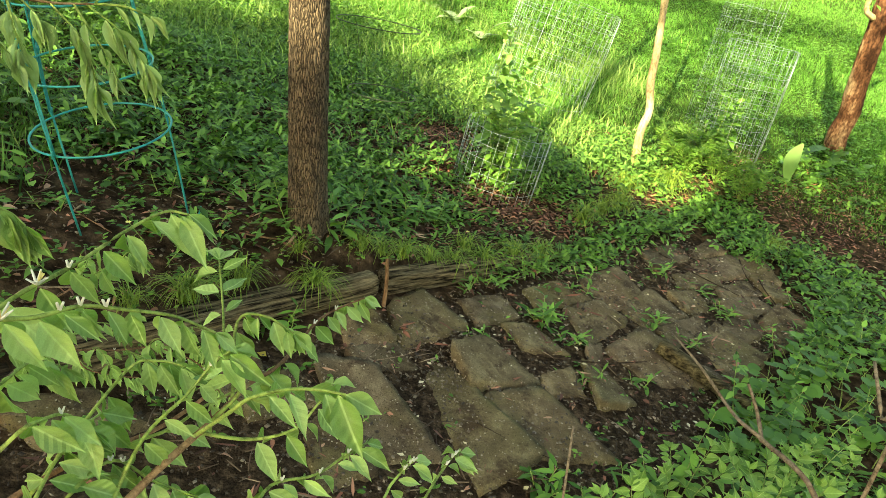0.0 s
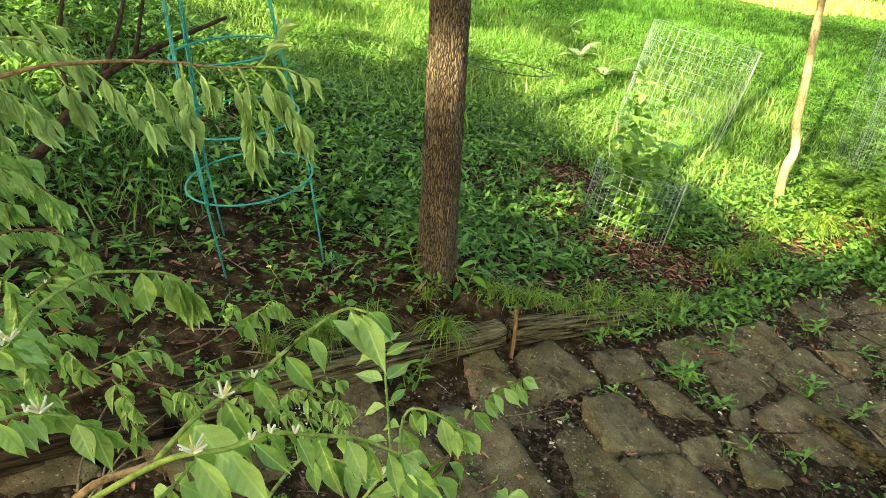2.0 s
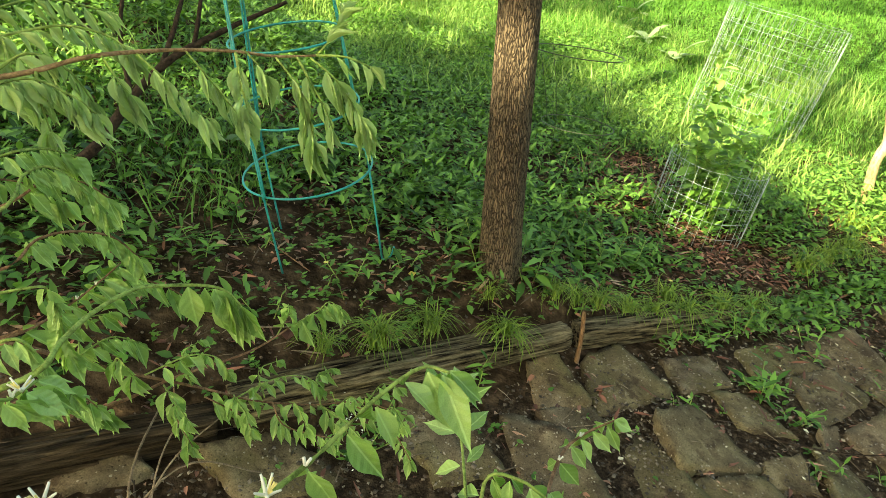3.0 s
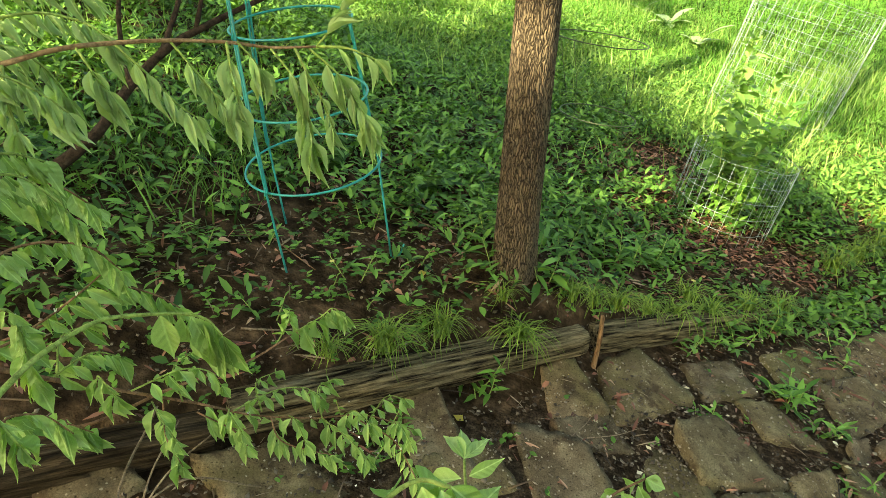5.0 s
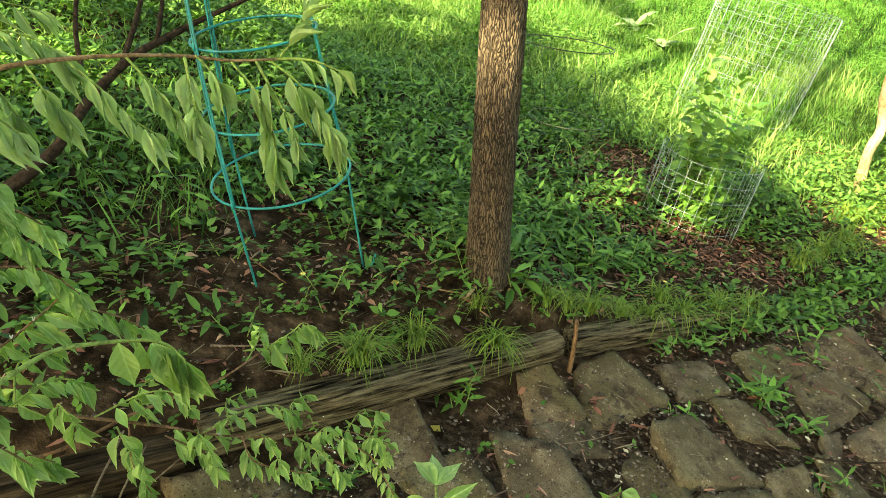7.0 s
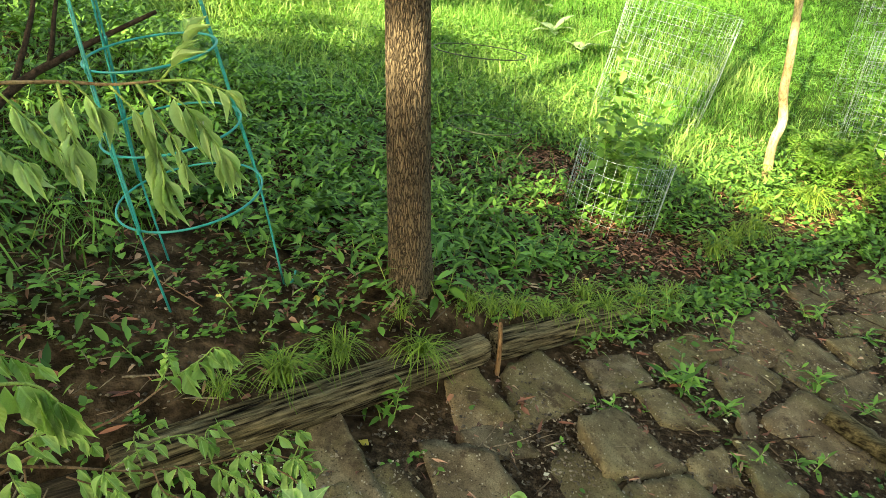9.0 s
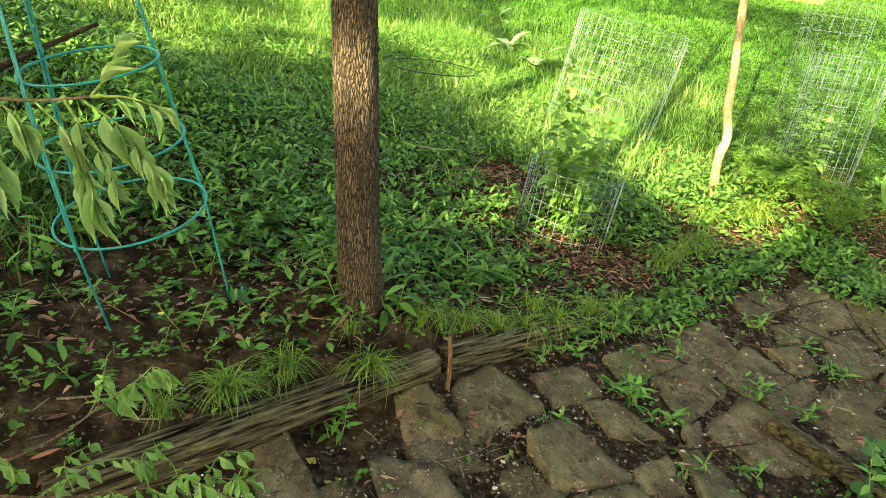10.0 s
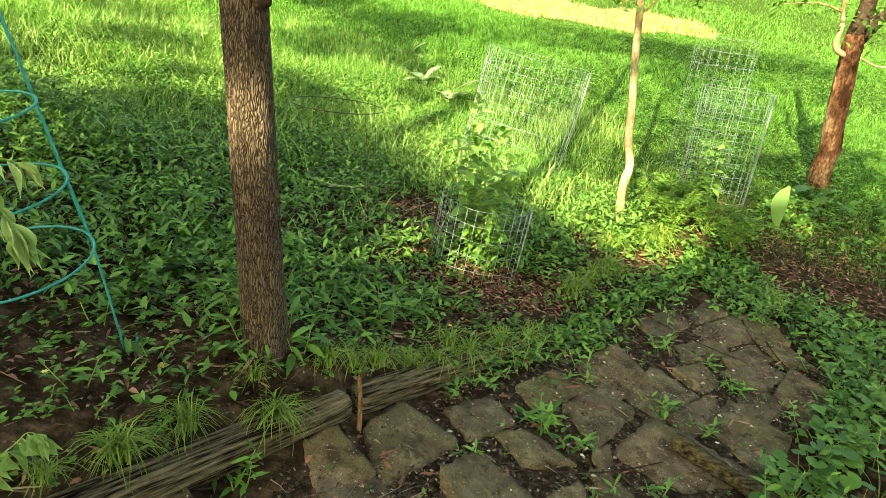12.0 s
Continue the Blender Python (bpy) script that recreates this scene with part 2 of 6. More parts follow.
M_FERN = leaf_material("feathery_leaf", (0.10, 0.22, 0.035), (0.22, 0.38, 0.075), 0.35, 0.5)
M_GREY_LEAF = leaf_material("grey_green_leaf", (0.24, 0.34, 0.17), (0.36, 0.46, 0.27), 0.25, 0.6)
M_BROAD = leaf_material("broad_leaf", (0.25, 0.42, 0.13), (0.34, 0.52, 0.18), 0.35, 0.5)
M_CANOPY = leaf_material("canopy_leaf", (0.05, 0.12, 0.02), (0.10, 0.22, 0.035), 0.30, 0.5)
M_LITTER = island_material("leaf_litter", [(0.0, (0.060, 0.022, 0.012)), (0.5, (0.215, 0.080, 0.046)), (0.85, (0.36, 0.165, 0.100)), (1.0, (0.48, 0.32, 0.21))], 0.7)
M_PEBBLE = island_material("grit", [(0.0, (0.035, 0.024, 0.016)), (0.6, (0.12, 0.092, 0.063)), (1.0, (0.34, 0.285, 0.21))])
M_TWIGLET = island_material("dry_stems", [(0.0, (0.035, 0.022, 0.014)), (0.6, (0.13, 0.088, 0.053)), (1.0, (0.32, 0.25, 0.165))])
M_PETAL = island_material("fallen_petals", [(0.0, (0.62, 0.52, 0.28)), (1.0, (0.80, 0.74, 0.52))], 0.6)
M_FLOWER = island_material("white_flower", [(0.0, (0.78, 0.78, 0.66)), (1.0, (0.86, 0.86, 0.80))], 0.5)
M_STAMEN = island_material("yellow_flower", [(0.0, (0.72, 0.60, 0.16)), (1.0, (0.80, 0.70, 0.28))], 0.5)
M_YELLOW = island_material("yellow_fallen_leaf", [(0.0, (0.75, 0.62, 0.10)), (1.0, (0.80, 0.70, 0.20))], 0.5)


def wire_material(name, color, metallic, rough):
    m, n, l, p = nodes_of(name)
    a = noise_node(n, l, 40, 3)
    l.new(mixed(n, l, 0.6, color, ramp_of(n, l, a, [(0.35, (0.6, 0.6, 0.6)), (0.65, (1, 1, 1))]), "MULTIPLY"), p.inputs["Base Color"])
    p.inputs["Metallic"].default_value, p.inputs["Roughness"].default_value = metallic, rough
    return m


M_TEAL = wire_material("teal_coated_wire", (0.012, 0.27, 0.25), 0.0, 0.4)
M_ZINC = wire_material("galvanised_wire", (0.40, 0.46, 0.48), 0.5, 0.45)
M_GREEN_WIRE = wire_material("dark_green_wire", (0.045, 0.065, 0.025), 0.0, 0.5)


# ---------------------------------------------------------------- ground plan
TX, TY, DX, DY = -0.66, 1.73, 0.70, 0.714                   # a point and the direction of the timber edging


def smooth(a, b, v):
    t = np.clip((np.asarray(v, float) - a) / (b - a), 0, 1)
    return t * t * (3 - 2 * t)


def along(x, y):
    return (x - TX) * DX + (y - TY) * DY


def behind(x, y):
    return -(x - TX) * DY + (y - TY) * DX


def height(x, y):
    """The lie of the land: the patio slopes down to the right, a bank behind the timber, a lawn that climbs away."""
    x, y = np.asarray(x, float), np.asarray(y, float)
    xc = np.where(x > 0, 3.2 * np.tanh(x / 3.2), np.where(x < -4, -4 + 4 * np.tanh((x + 4) / 4), x))
    z = -0.108 - 0.193 * xc + 0.083 * np.clip(y, -2, 99)
    u, v = along(x, y), behind(x, y)
    z = z + 0.11 * smooth(0.05, 0.17, v) * (1 - 0.75 * smooth(0.6, 2.2, u)) + 0.10 * smooth(0.1, 0.6, v) * (1 - smooth(-0.3, 0.9, u))
    far = -0.55 + 0.13 * y - np.where(x > 0, 0.03, 0.12) * np.clip(x, -12, 40) + 0.004 * np.clip(y - 5, 0, 45) ** 2
    z = z + 0.12 * np.exp(-((x + 0.42) ** 2 + (y - 2.52) ** 2) / 0.10)
    w = smooth(4.0, 7.0, y)
    return z * (1 - w) + far * w


def g(x, y):
    return float(height(x, y))


def patio_right(y):
    return np.interp(y, [0.6, 1.3, 1.9, 2.4, 2.8, 3.2, 3.6, 3.9, 4.1], [0.45, 0.8, 1.2, 1.55, 1.95, 2.4, 2.55, 2.35, 1.9])


def on_patio(x, y):
    return (behind(x, y) < -0.03) & (x < patio_right(y)) & (y < 4.08)


# ---------------------------------------------------------------- builders
def thing(name, x, y, z, label, category, group="", kind=""):
    ob = new(name)
    ob.empty_display_size = 0.1
    ob.location = (x, y, z)
    return tagged(ob, label, category, group, kind)


def mesh_of(bm, name, material, shade=True):
    me = bpy.data.meshes.new(name)
    bm.to_mesh(me)
    bm.free()
    me.materials.append(material)
    if shade:
        me.polygons.foreach_set("use_smooth", [True] * len(me.polygons))
    return me


def under(ob, parent):
    ob.parent = parent
    if parent.parent is None:
        ob.matrix_parent_inverse = parent.matrix_basis.inverted()
    return ob


def part(name, bm, material, parent, label="", shade=True):
    ob = under(new(name, mesh_of(bm, name, material, shade)), parent)
    return tagged(ob, label) if label else ob


def rounded(points, steps):
    """A smooth line through the points."""
    p = [Vector(q) for q in points]
    p = [p[0] * 2 - p[1], *p, p[-1] * 2 - p[-2]]
    out = []
    for i in range(1, len(p) - 2):
        for k in range(steps):
            t = k / steps
            a, b, c, d = p[i - 1:i + 3]
            out.append(0.5 * (2 * b + (c - a) * t + (2 * a - 5 * b + 4 * c - d) * t * t + (3 * b - 3 * c + d - a) * t ** 3))
    return out + [p[-2]]


def tube(bm, points, r0, r1=None, sides=6, steps=4, wobble=None):
    line = rounded(points, steps) if steps > 1 else [Vector(q) for q in points]
    r1 = r0 if r1 is None else r1
    rings = []
    ref = Vector((0.3, 0.9, 0.2)).normalized()
    for i, q in enumerate(line):
        d = (line[min(i + 1, len(line) - 1)] - line[max(i - 1, 0)]).normalized()
        a = d.cross(ref)
        if a.length < 0.05:
            a = d.cross(Vector((1, 0, 0)))
        a.normalize()
        b = d.cross(a)
        r = r0 + (r1 - r0) * i / max(1, len(line) - 1)
        ring = []
        for k in range(sides):
            th = 2 * math.pi * k / sides
            rr = r * (wobble(th, i / len(line), q) if wobble else 1)
            ring.append(bm.verts.new(q + (a * math.cos(th) + b * math.sin(th)) * rr))
        rings.append(ring)
    for lo, hi in zip(rings, rings[1:]):
        for k in range(sides):
            bm.faces.new((lo[k], lo[(k + 1) % sides], hi[(k + 1) % sides], hi[k]))
    for ring in (rings[0][::-1], rings[-1]):
        if sides > 2:
            bm.faces.new(ring)


def ring_tube(bm, centre, radius, wire, tilt=Matrix.Identity(3), sides=6, n=40):
    c = Vector(centre)
    rows = []
    for i in range(n):
        th = 2 * math.pi * i / n
        o = Vector((math.cos(th), math.sin(th), 0))
        rows.append([bm.verts.new(c + tilt @ (o * (radius + wire * math.cos(2 * math.pi * k / sides)) + Vector((0, 0, wire * math.sin(2 * math.pi * k / sides)))))
                     for k in range(sides)])
    for i in range(n):
        lo, hi = rows[i], rows[(i + 1) % n]
        for k in range(sides):
            bm.faces.new((lo[k], hi[k], hi[(k + 1) % sides], lo[(k + 1) % sides]))


def leaf_shape(width=0.22, fold=0.05, droop=0.1):
    v = np.array([(0, 0, 0), (-width, 0.38, fold), (0, 0.42, 0), (width, 0.38, fold), (0, 1, -droop)])
    return v, np.array([(0, 2, 1), (0, 3, 2), (1, 2, 4), (2, 3, 4)])


def oval_shape(width=0.22, fold=0.05, droop=0.1):
    """A leaf with a rounder outline: two rows across, folded along the midrib."""
    v = np.array([(0, 0, 0), (-width * 0.85, 0.27, fold), (0, 0.27, 0.01), (width * 0.85, 0.27, fold), (-width * 0.88, 0.58, fold * 0.7 - droop * 0.3), (0, 0.60, -droop * 0.3), (width * 0.88, 0.58, fold * 0.7 - droop * 0.3), (0, 1, -droop)])
    return v, np.array([(0, 2, 1), (0, 3, 2), (1, 2, 5), (1, 5, 4), (2, 3, 6), (2, 6, 5), (4, 5, 7), (5, 6, 7)])


def blade_shape(width=0.03, bend=0.4):
    v = np.array([(-width, 0, 0), (width, 0, 0), (-width * 0.8, bend * 0.25, 0.5), (width * 0.8, bend * 0.25, 0.5), (0, bend, 0.95)])
    return v, np.array([(0, 1, 3), (0, 3, 2), (2, 3, 4)])


def arch_shape(width=0.012):
    v, f = [], []
    for i, (a, b) in enumerate(((0, 0), (0.16, 0.40), (0.42, 0.56), (0.74, 0.42), (1.0, 0.08))):
        w = width * (1 - 0.2 * i)
        v += [(-w, a, b), (w, a, b)]
        if i:
            k = 2 * i
            f += [(k - 2, k - 1, k + 1), (k - 2, k + 1, k)]
    return np.array(v), np.array(f)


def strewn(shape, pos, yaw, pitch, roll, scale):
    """Copies of a small shape as arrays of corners and triangles."""
    v, f = shape
    n = len(pos)
    cz, sz, cx, sx, cy, sy = np.cos(yaw), np.sin(yaw), np.cos(pitch), np.sin(pitch), np.cos(roll), np.sin(roll)
    p = v[None] * np.asarray(scale).reshape(n, 1, -1)
    x, y, z = p[..., 0], p[..., 1], p[..., 2]
    x, z = x * cy[:, None] + z * sy[:, None], -x * sy[:, None] + z * cy[:, None]
    y, z = y * cx[:, None] - z * sx[:, None], y * sx[:, None] + z * cx[:, None]
    x, y = x * cz[:, None] - y * sz[:, None], x * sz[:, None] + y * cz[:, None]
    out = np.stack((x, y, z), -1) + pos[:, None]
    faces = f[None] + (np.arange(n) * len(v))[:, None, None]
    return out.reshape(-1, 3), faces.reshape(-1, 3)


def mesh_from(name, pieces, material):
    verts, faces, base = [], [], 0
    for v, f in pieces:
        verts.append(v)
        faces.append(f + base)
        base += len(v)
    v, f = np.concatenate(verts), np.concatenate(faces)
    me = bpy.data.meshes.new(name)
    me.vertices.add(len(v))
    me.vertices.foreach_set("co", v.astype(np.float32).ravel())
    me.loops.add(len(f) * 3)
    me.loops.foreach_set("vertex_index", f.astype(np.int32).ravel())
    me.polygons.add(len(f))
    me.polygons.foreach_set("loop_start", np.arange(len(f), dtype=np.int32) * 3)
    me.update(calc_edges=True)
    me.materials.append(material)
    return me


def stuff(name, pieces, material, label, category):
    return tagged(new(name, mesh_from(name, pieces, material)), label, category, kind="stuff")


rng = np.random.default_rng(7)


def spots(n, x0, x1, y0, y1, keep):
    """Random places in a stretch of the plan, thinned by a density from 0 to 1."""
    x, y = rng.uniform(x0, x1, n), rng.uniform(y0, y1, n)
    inside = (x > -1.15 * y - 0.9) & (x < 1.12 * y + 1.0)
    k = inside & (rng.random(n) < keep(x, y))
    return x[k], y[k]


def blotch(x, y, scale, shift=0.0):
    """Soft, uneven patches between 0 and 1."""
    s = np.sin(x * scale + shift) * np.cos(y * scale * 1.3 - shift) + np.sin((x + y) * scale * 0.63 + 2 * shift) + 0.6 * np.cos((x * 1.7 - y) * scale * 1.9 + shift)
    return smooth(-1.4, 1.4, s)


# ---------------------------------------------------------------- ground
def build_ground():
    near_x, near_y = np.arange(-3.5, 5.5, 0.05), np.arange(-1.0, 7.0, 0.05)
    xs = np.concatenate((np.linspace(-70, -12, 14), np.linspace(-10, -4, 16), near_x, np.linspace(6, 14, 20), np.linspace(17, 80, 16)))
    ys = np.concatenate((np.linspace(-40, -2, 12), near_y, np.linspace(7.2, 16, 36), np.linspace(17.5, 110, 30)))
    X, Y = np.meshgrid(xs, ys)
    Z = height(X, Y)
    fine = (X > -3.6) & (X < 5.6) & (Y > -1.1) & (Y < 7.1)
    lumps = np.array([noise.noise(Vector((a * 9, b * 9, 0))) * 0.6 + noise.noise(Vector((a * 23, b * 23, 4))) * 0.4 for a, b in zip(X.ravel(), Y.ravel())]).reshape(X.shape)
    Z = Z + np.where(fine, np.where(on_patio(X, Y), 0.006, 0.018), 0.0) * lumps
    w, h = len(xs), len(ys)
    idx = np.arange(w * h).reshape(h, w)
    q = np.stack((idx[:-1, :-1], idx[:-1, 1:], idx[1:, 1:], idx[1:, :-1]), -1).reshape(-1, 4)
    f = np.concatenate((q[:, [0, 1, 2]], q[:, [0, 2, 3]]))
    me = mesh_from("ground", [(np.stack((X, Y, Z), -1).reshape(-1, 3), f)], M_SOIL)
    me.polygons.foreach_set("use_smooth", [True] * len(me.polygons))
    tagged(new("ground", me), "dark garden soil sloping up into a green lawn", "ground", kind="structure")


build_ground()


# ---------------------------------------------------------------- timber edging and stake
def timber(x0, y0, x1, y1, lift0, lift1, wide, tall, label, seed, material=None, strips=6):
    """A weathered landscape timber lying on the ground: a furrowed body with lifted strips of split grain along its top and front."""
    a, b = Vector((x0, y0, g(x0 + 0.10, y0 - 0.10) + lift0)), Vector((x1, y1, g(x1 + 0.10, y1 - 0.10) + lift1))
    d = (b - a).normalized()
    side = Vector((-d.y, d.x, 0)).normalized()
    up = d.cross(side) * -1 if d.cross(side).z < 0 else d.cross(side)
    size = (b - a).length
    t = thing("landscape_timber", *((a + b) / 2), label, "timber", "timber edging")
    turn = Matrix.Translation((a + b) / 2) @ Matrix((d, side, up)).transposed().to_4x4()

    def piece(name, s0, s1, cy, cz, w, h, sides, sharp, lab=""):
        bm = bmesh.new()
        n = max(6, int((s1 - s0) / 0.012))
        rows = []
        for i in range(n + 1):
            f = i / n
            s = s0 + (s1 - s0) * f
            end = min(1.0, 0.45 + 6 * min(f, 1 - f)) if name == "strip" else 1.0 - 0.10 * max(0.0, 1 - 30 * min(f, 1 - f))
            ring = []
            for k in range(sides):
                th = 2 * math.pi * k / sides
                c, e = math.cos(th), math.sin(th)
                rr = (abs(c) ** sharp + abs(e) ** sharp) ** (-1 / sharp) * end
                py, pz = c * rr * w / 2, e * rr * h / 2
                nz = noise.noise(Vector((s * 2.2, py * 60 + seed, pz * 60 + cy * 90)))
                split = min(0.0, noise.noise(Vector((s * 1.3 + 7, (py + cy) * 40 + seed, (pz + cz) * 40))) + 0.10)
                worn = noise.noise(Vector((s * 3, seed, 2))) * 0.006
                k2 = 1 + nz * 0.12 + split * 0.55
                drift = noise.noise(Vector((s * 2.5, seed + cy * 40, 5))) * 0.006
                ring.append(bm.verts.new((s - size / 2, cy + drift + py * k2, cz + pz * k2 + worn)))
            rows.append(ring)
        for lo, hi in zip(rows, rows[1:]):
            for k in range(sides):
                bm.faces.new((lo[k], lo[(k + 1) % sides], hi[(k + 1) % sides], hi[k]))
        bm.faces.new(rows[0][::-1])
        bm.faces.new(rows[-1])
        ob = new(name, mesh_of(bm, name, material or M_TIMBER))
        ob.parent = t
        ob.matrix_parent_inverse = t.matrix_basis.inverted()
        ob.matrix_basis = turn
        return tagged(ob, lab) if lab else ob

    piece("body", 0, size, 0, 0, wide, tall, 40, 5)
    r = random.Random(seed)
    for k in range(strips):
        top = k < strips - 2
        s0 = r.uniform(0, 0.35) * size
        s1 = min(size, s0 + r.uniform(0.45, 0.8) * size)
        w = wide / (strips - 1) * r.uniform(0.55, 0.9)
        if top:
            piece("strip", s0, s1, wide * (-0.42 + 0.84 * (k + 0.5) / (strips - 2)), tall * 0.47, w, 0.016, 10, 3)
        else:
            piece("strip", s0, s1, -wide * 0.47, tall * (0.22 - 0.34 * (k - strips + 2)), 0.016, w * 1.1, 10, 3)


timber(-1.015, 1.505, -0.125, 2.395, 0.098, 0.098, 0.112, 0.102, "long weathered grey timber edging with deep splits", 1.0)
# the bush's shade on this timber is put into its wood colour
timber(-1.80, 0.735, -1.035, 1.455, 0.060, 0.070, 0.110, 0.095, "dark damp timber edging under the drooping sprays", 3.0, M_ROT_SHADE)
timber(-0.085, 2.435, 0.69, 3.215, 0.088, 0.008, 0.108, 0.098, "shorter weathered timber sinking into weeds beside patio", 5.0)
timber(1.02, 3.66, 1.72, 4.55, 0.0, 0.005, 0.10, 0.08, "dark rotten timber nearly buried in soil and weeds", 9.0, M_ROT_SHADE, 4)


def stake():
    x, y = -0.062, 2.345
    z = g(x, y)
    bm = bmesh.new()
    tube(bm, [(x, y, z - 0.06), (x + 0.004, y + 0.002, z + 0.10), (x - 0.004, y + 0.006, z + 0.215)], 0.0075, 0.0060, 6, 4, lambda th, t, q: 1 + 0.35 * math.cos(2 * th) + 0.2 * noise.noise(q * 60))
    tagged(new("wooden_stake", mesh_of(bm, "wooden_stake", M_STAKE)), "split reddish wooden stake driven in between two timbers", "stake")


stake()


def rotten_plank():
    a, b = Vector((1.27, 2.60, g(1.27, 2.60) + 0.062)), Vector((1.62, 2.31, g(1.62, 2.31) + 0.05))
    bm = bmesh.new()
    tube(bm, [a, a.lerp(b, 0.33), a.lerp(b, 0.66), b], 0.037, 0.034, 24, 14, lambda th, t, q: (abs(math.cos(th + 0.3)) ** 9 + abs(math.sin(th + 0.3)) ** 9) ** -0.111 * (0.85 + 0.2 * noise.noise(q * 35)))
    tagged(new("rotten_log", mesh_of(bm, "rotten_log", M_ROT)), "short rotten split log lying on the patio stones", "log")


rotten_plank()


# ---------------------------------------------------------------- trees
def bark_trunk(bm, points, r0, r1, sides, steps, ridges, depth):
    def wob(th, t, q):
        c, s = math.cos(th), math.sin(th)
        a = noise.noise(Vector((c * ridges, s * ridges, q.z * 7.0)))
        b = noise.noise(Vector((c * ridges * 0.55 + 9, s * ridges * 0.55, q.z * 13.0)))
        flare = 0.28 * math.exp(-max(0.0, q.z - points[0][2] - 0.02) / 0.10)
        return 1 + depth * (1 - 2.4 * min(abs(a), 0.42)) - depth * 0.5 * abs(b) + flare * (1 + 0.5 * math.cos(5 * th)) * 0.6
    tube(bm, points, r0, r1, sides, steps, wob)


def crown_spots(n, centre, radii, seed):
    r = np.random.default_rng(seed)
    v = r.normal(size=(n, 3))
    v /= np.linalg.norm(v, axis=1)[:, None]
    return np.array(centre) + v * np.array(radii) * r.random((n, 1)) ** 0.45


def lit(p):
    """Chosen sunlit patches: the crowns leave out each leaf whose shadow would fall there."""
    s = np.array(SUN_WAY)
    k = (p[:, 2] - 0.15) / -s[2]
    q = p + s * k[:, None]
    for _ in range(3):
        k = (p[:, 2] - height(q[:, 0], q[:, 1])) / -s[2]
        q = p + s * k[:, None]
    x, y = q[:, 0], q[:, 1]
    wave = 0.20 * np.sin(x * 2.3 + y * 1.7) + 0.15 * np.sin(y * 3.9)
    # a strip along the lawn's edge, from the thin tree up to the left
    du, dv = (x - 1.1) * -0.57 + (y - 6.2) * 0.82, (x - 1.1) * 0.82 + (y - 6.2) * 0.57
    strip = (np.abs(dv + wave) < 0.82) & (du > -1.9) & (du < 3.8)
    patch = (((x - 3.8) / 4.2) ** 2 + ((y - 15.8 + 0.25 * (x - 3.8)) / 2.2) ** 2 + wave) < 1
    left = (x < -1.3) & (y > 6.6 - 0.2 * x + wave) & (y < 12.5) & (np.sin(x * 3.1 + y * 2.3) + np.sin(y * 4.7 - x) > -0.4)
    kt = (2.39 - p[:, 1]) / s[1]
    t = p + s * kt[:, None]
    trunk_patch = (np.abs(t[:, 2] - 1.31) < 0.225) & (np.abs(t[:, 0] + 0.46) < 0.42)
    fern = (x - 2.4) ** 2 + (y - 5.45) ** 2 < 0.12
    dapple = (x < -1.7 + 0.3 * np.sin(y * 2)) & (y > 2.6) & (y < 7.5) & (np.sin(x * 4.3 + y * 2.1) + np.sin(y * 5.2 - x * 1.7) > -0.35)
    return strip | patch | left | trunk_patch | fern | dapple, x, y


def crown(bm_name, parent, centre, radii, n, size, seed, thin=0.0):
    """A crown of many single leaves in clumps, with gaps cut where sunlit patches are wanted."""
    r = np.random.default_rng(seed)
    clumps = crown_spots(max(8, n // 40), centre, radii, seed)
    p = np.repeat(clumps, 40, axis=0) + r.normal(size=(len(clumps) * 40, 3)) * 0.32
    clear, x, y = lit(p)
    open_lawn = ((y > 5.2) & (x > 0.4 - 0.55 * (y - 5.2))) | (y > 7.0)
    keep = ~clear & ~(open_lawn & (r.random(len(p)) < thin * np.where(y > 12, 0.30, np.where((x > 0.4) & (x < 4.0) & (y > 5.6), 1.7, 1.25))))
    p = p[keep]
    m = len(p)
    v = strewn(leaf_shape(0.30, 0.05, 0.15), p, r.uniform(0, 6.28, m), r.uniform(-1.0, 0.5, m), r.uniform(-0.5, 0.5, m), r.uniform(0.7, 1.3, m) * size)
    ob = under(new("crown", mesh_from("crown", [v], M_CANOPY)), parent)
    return ob


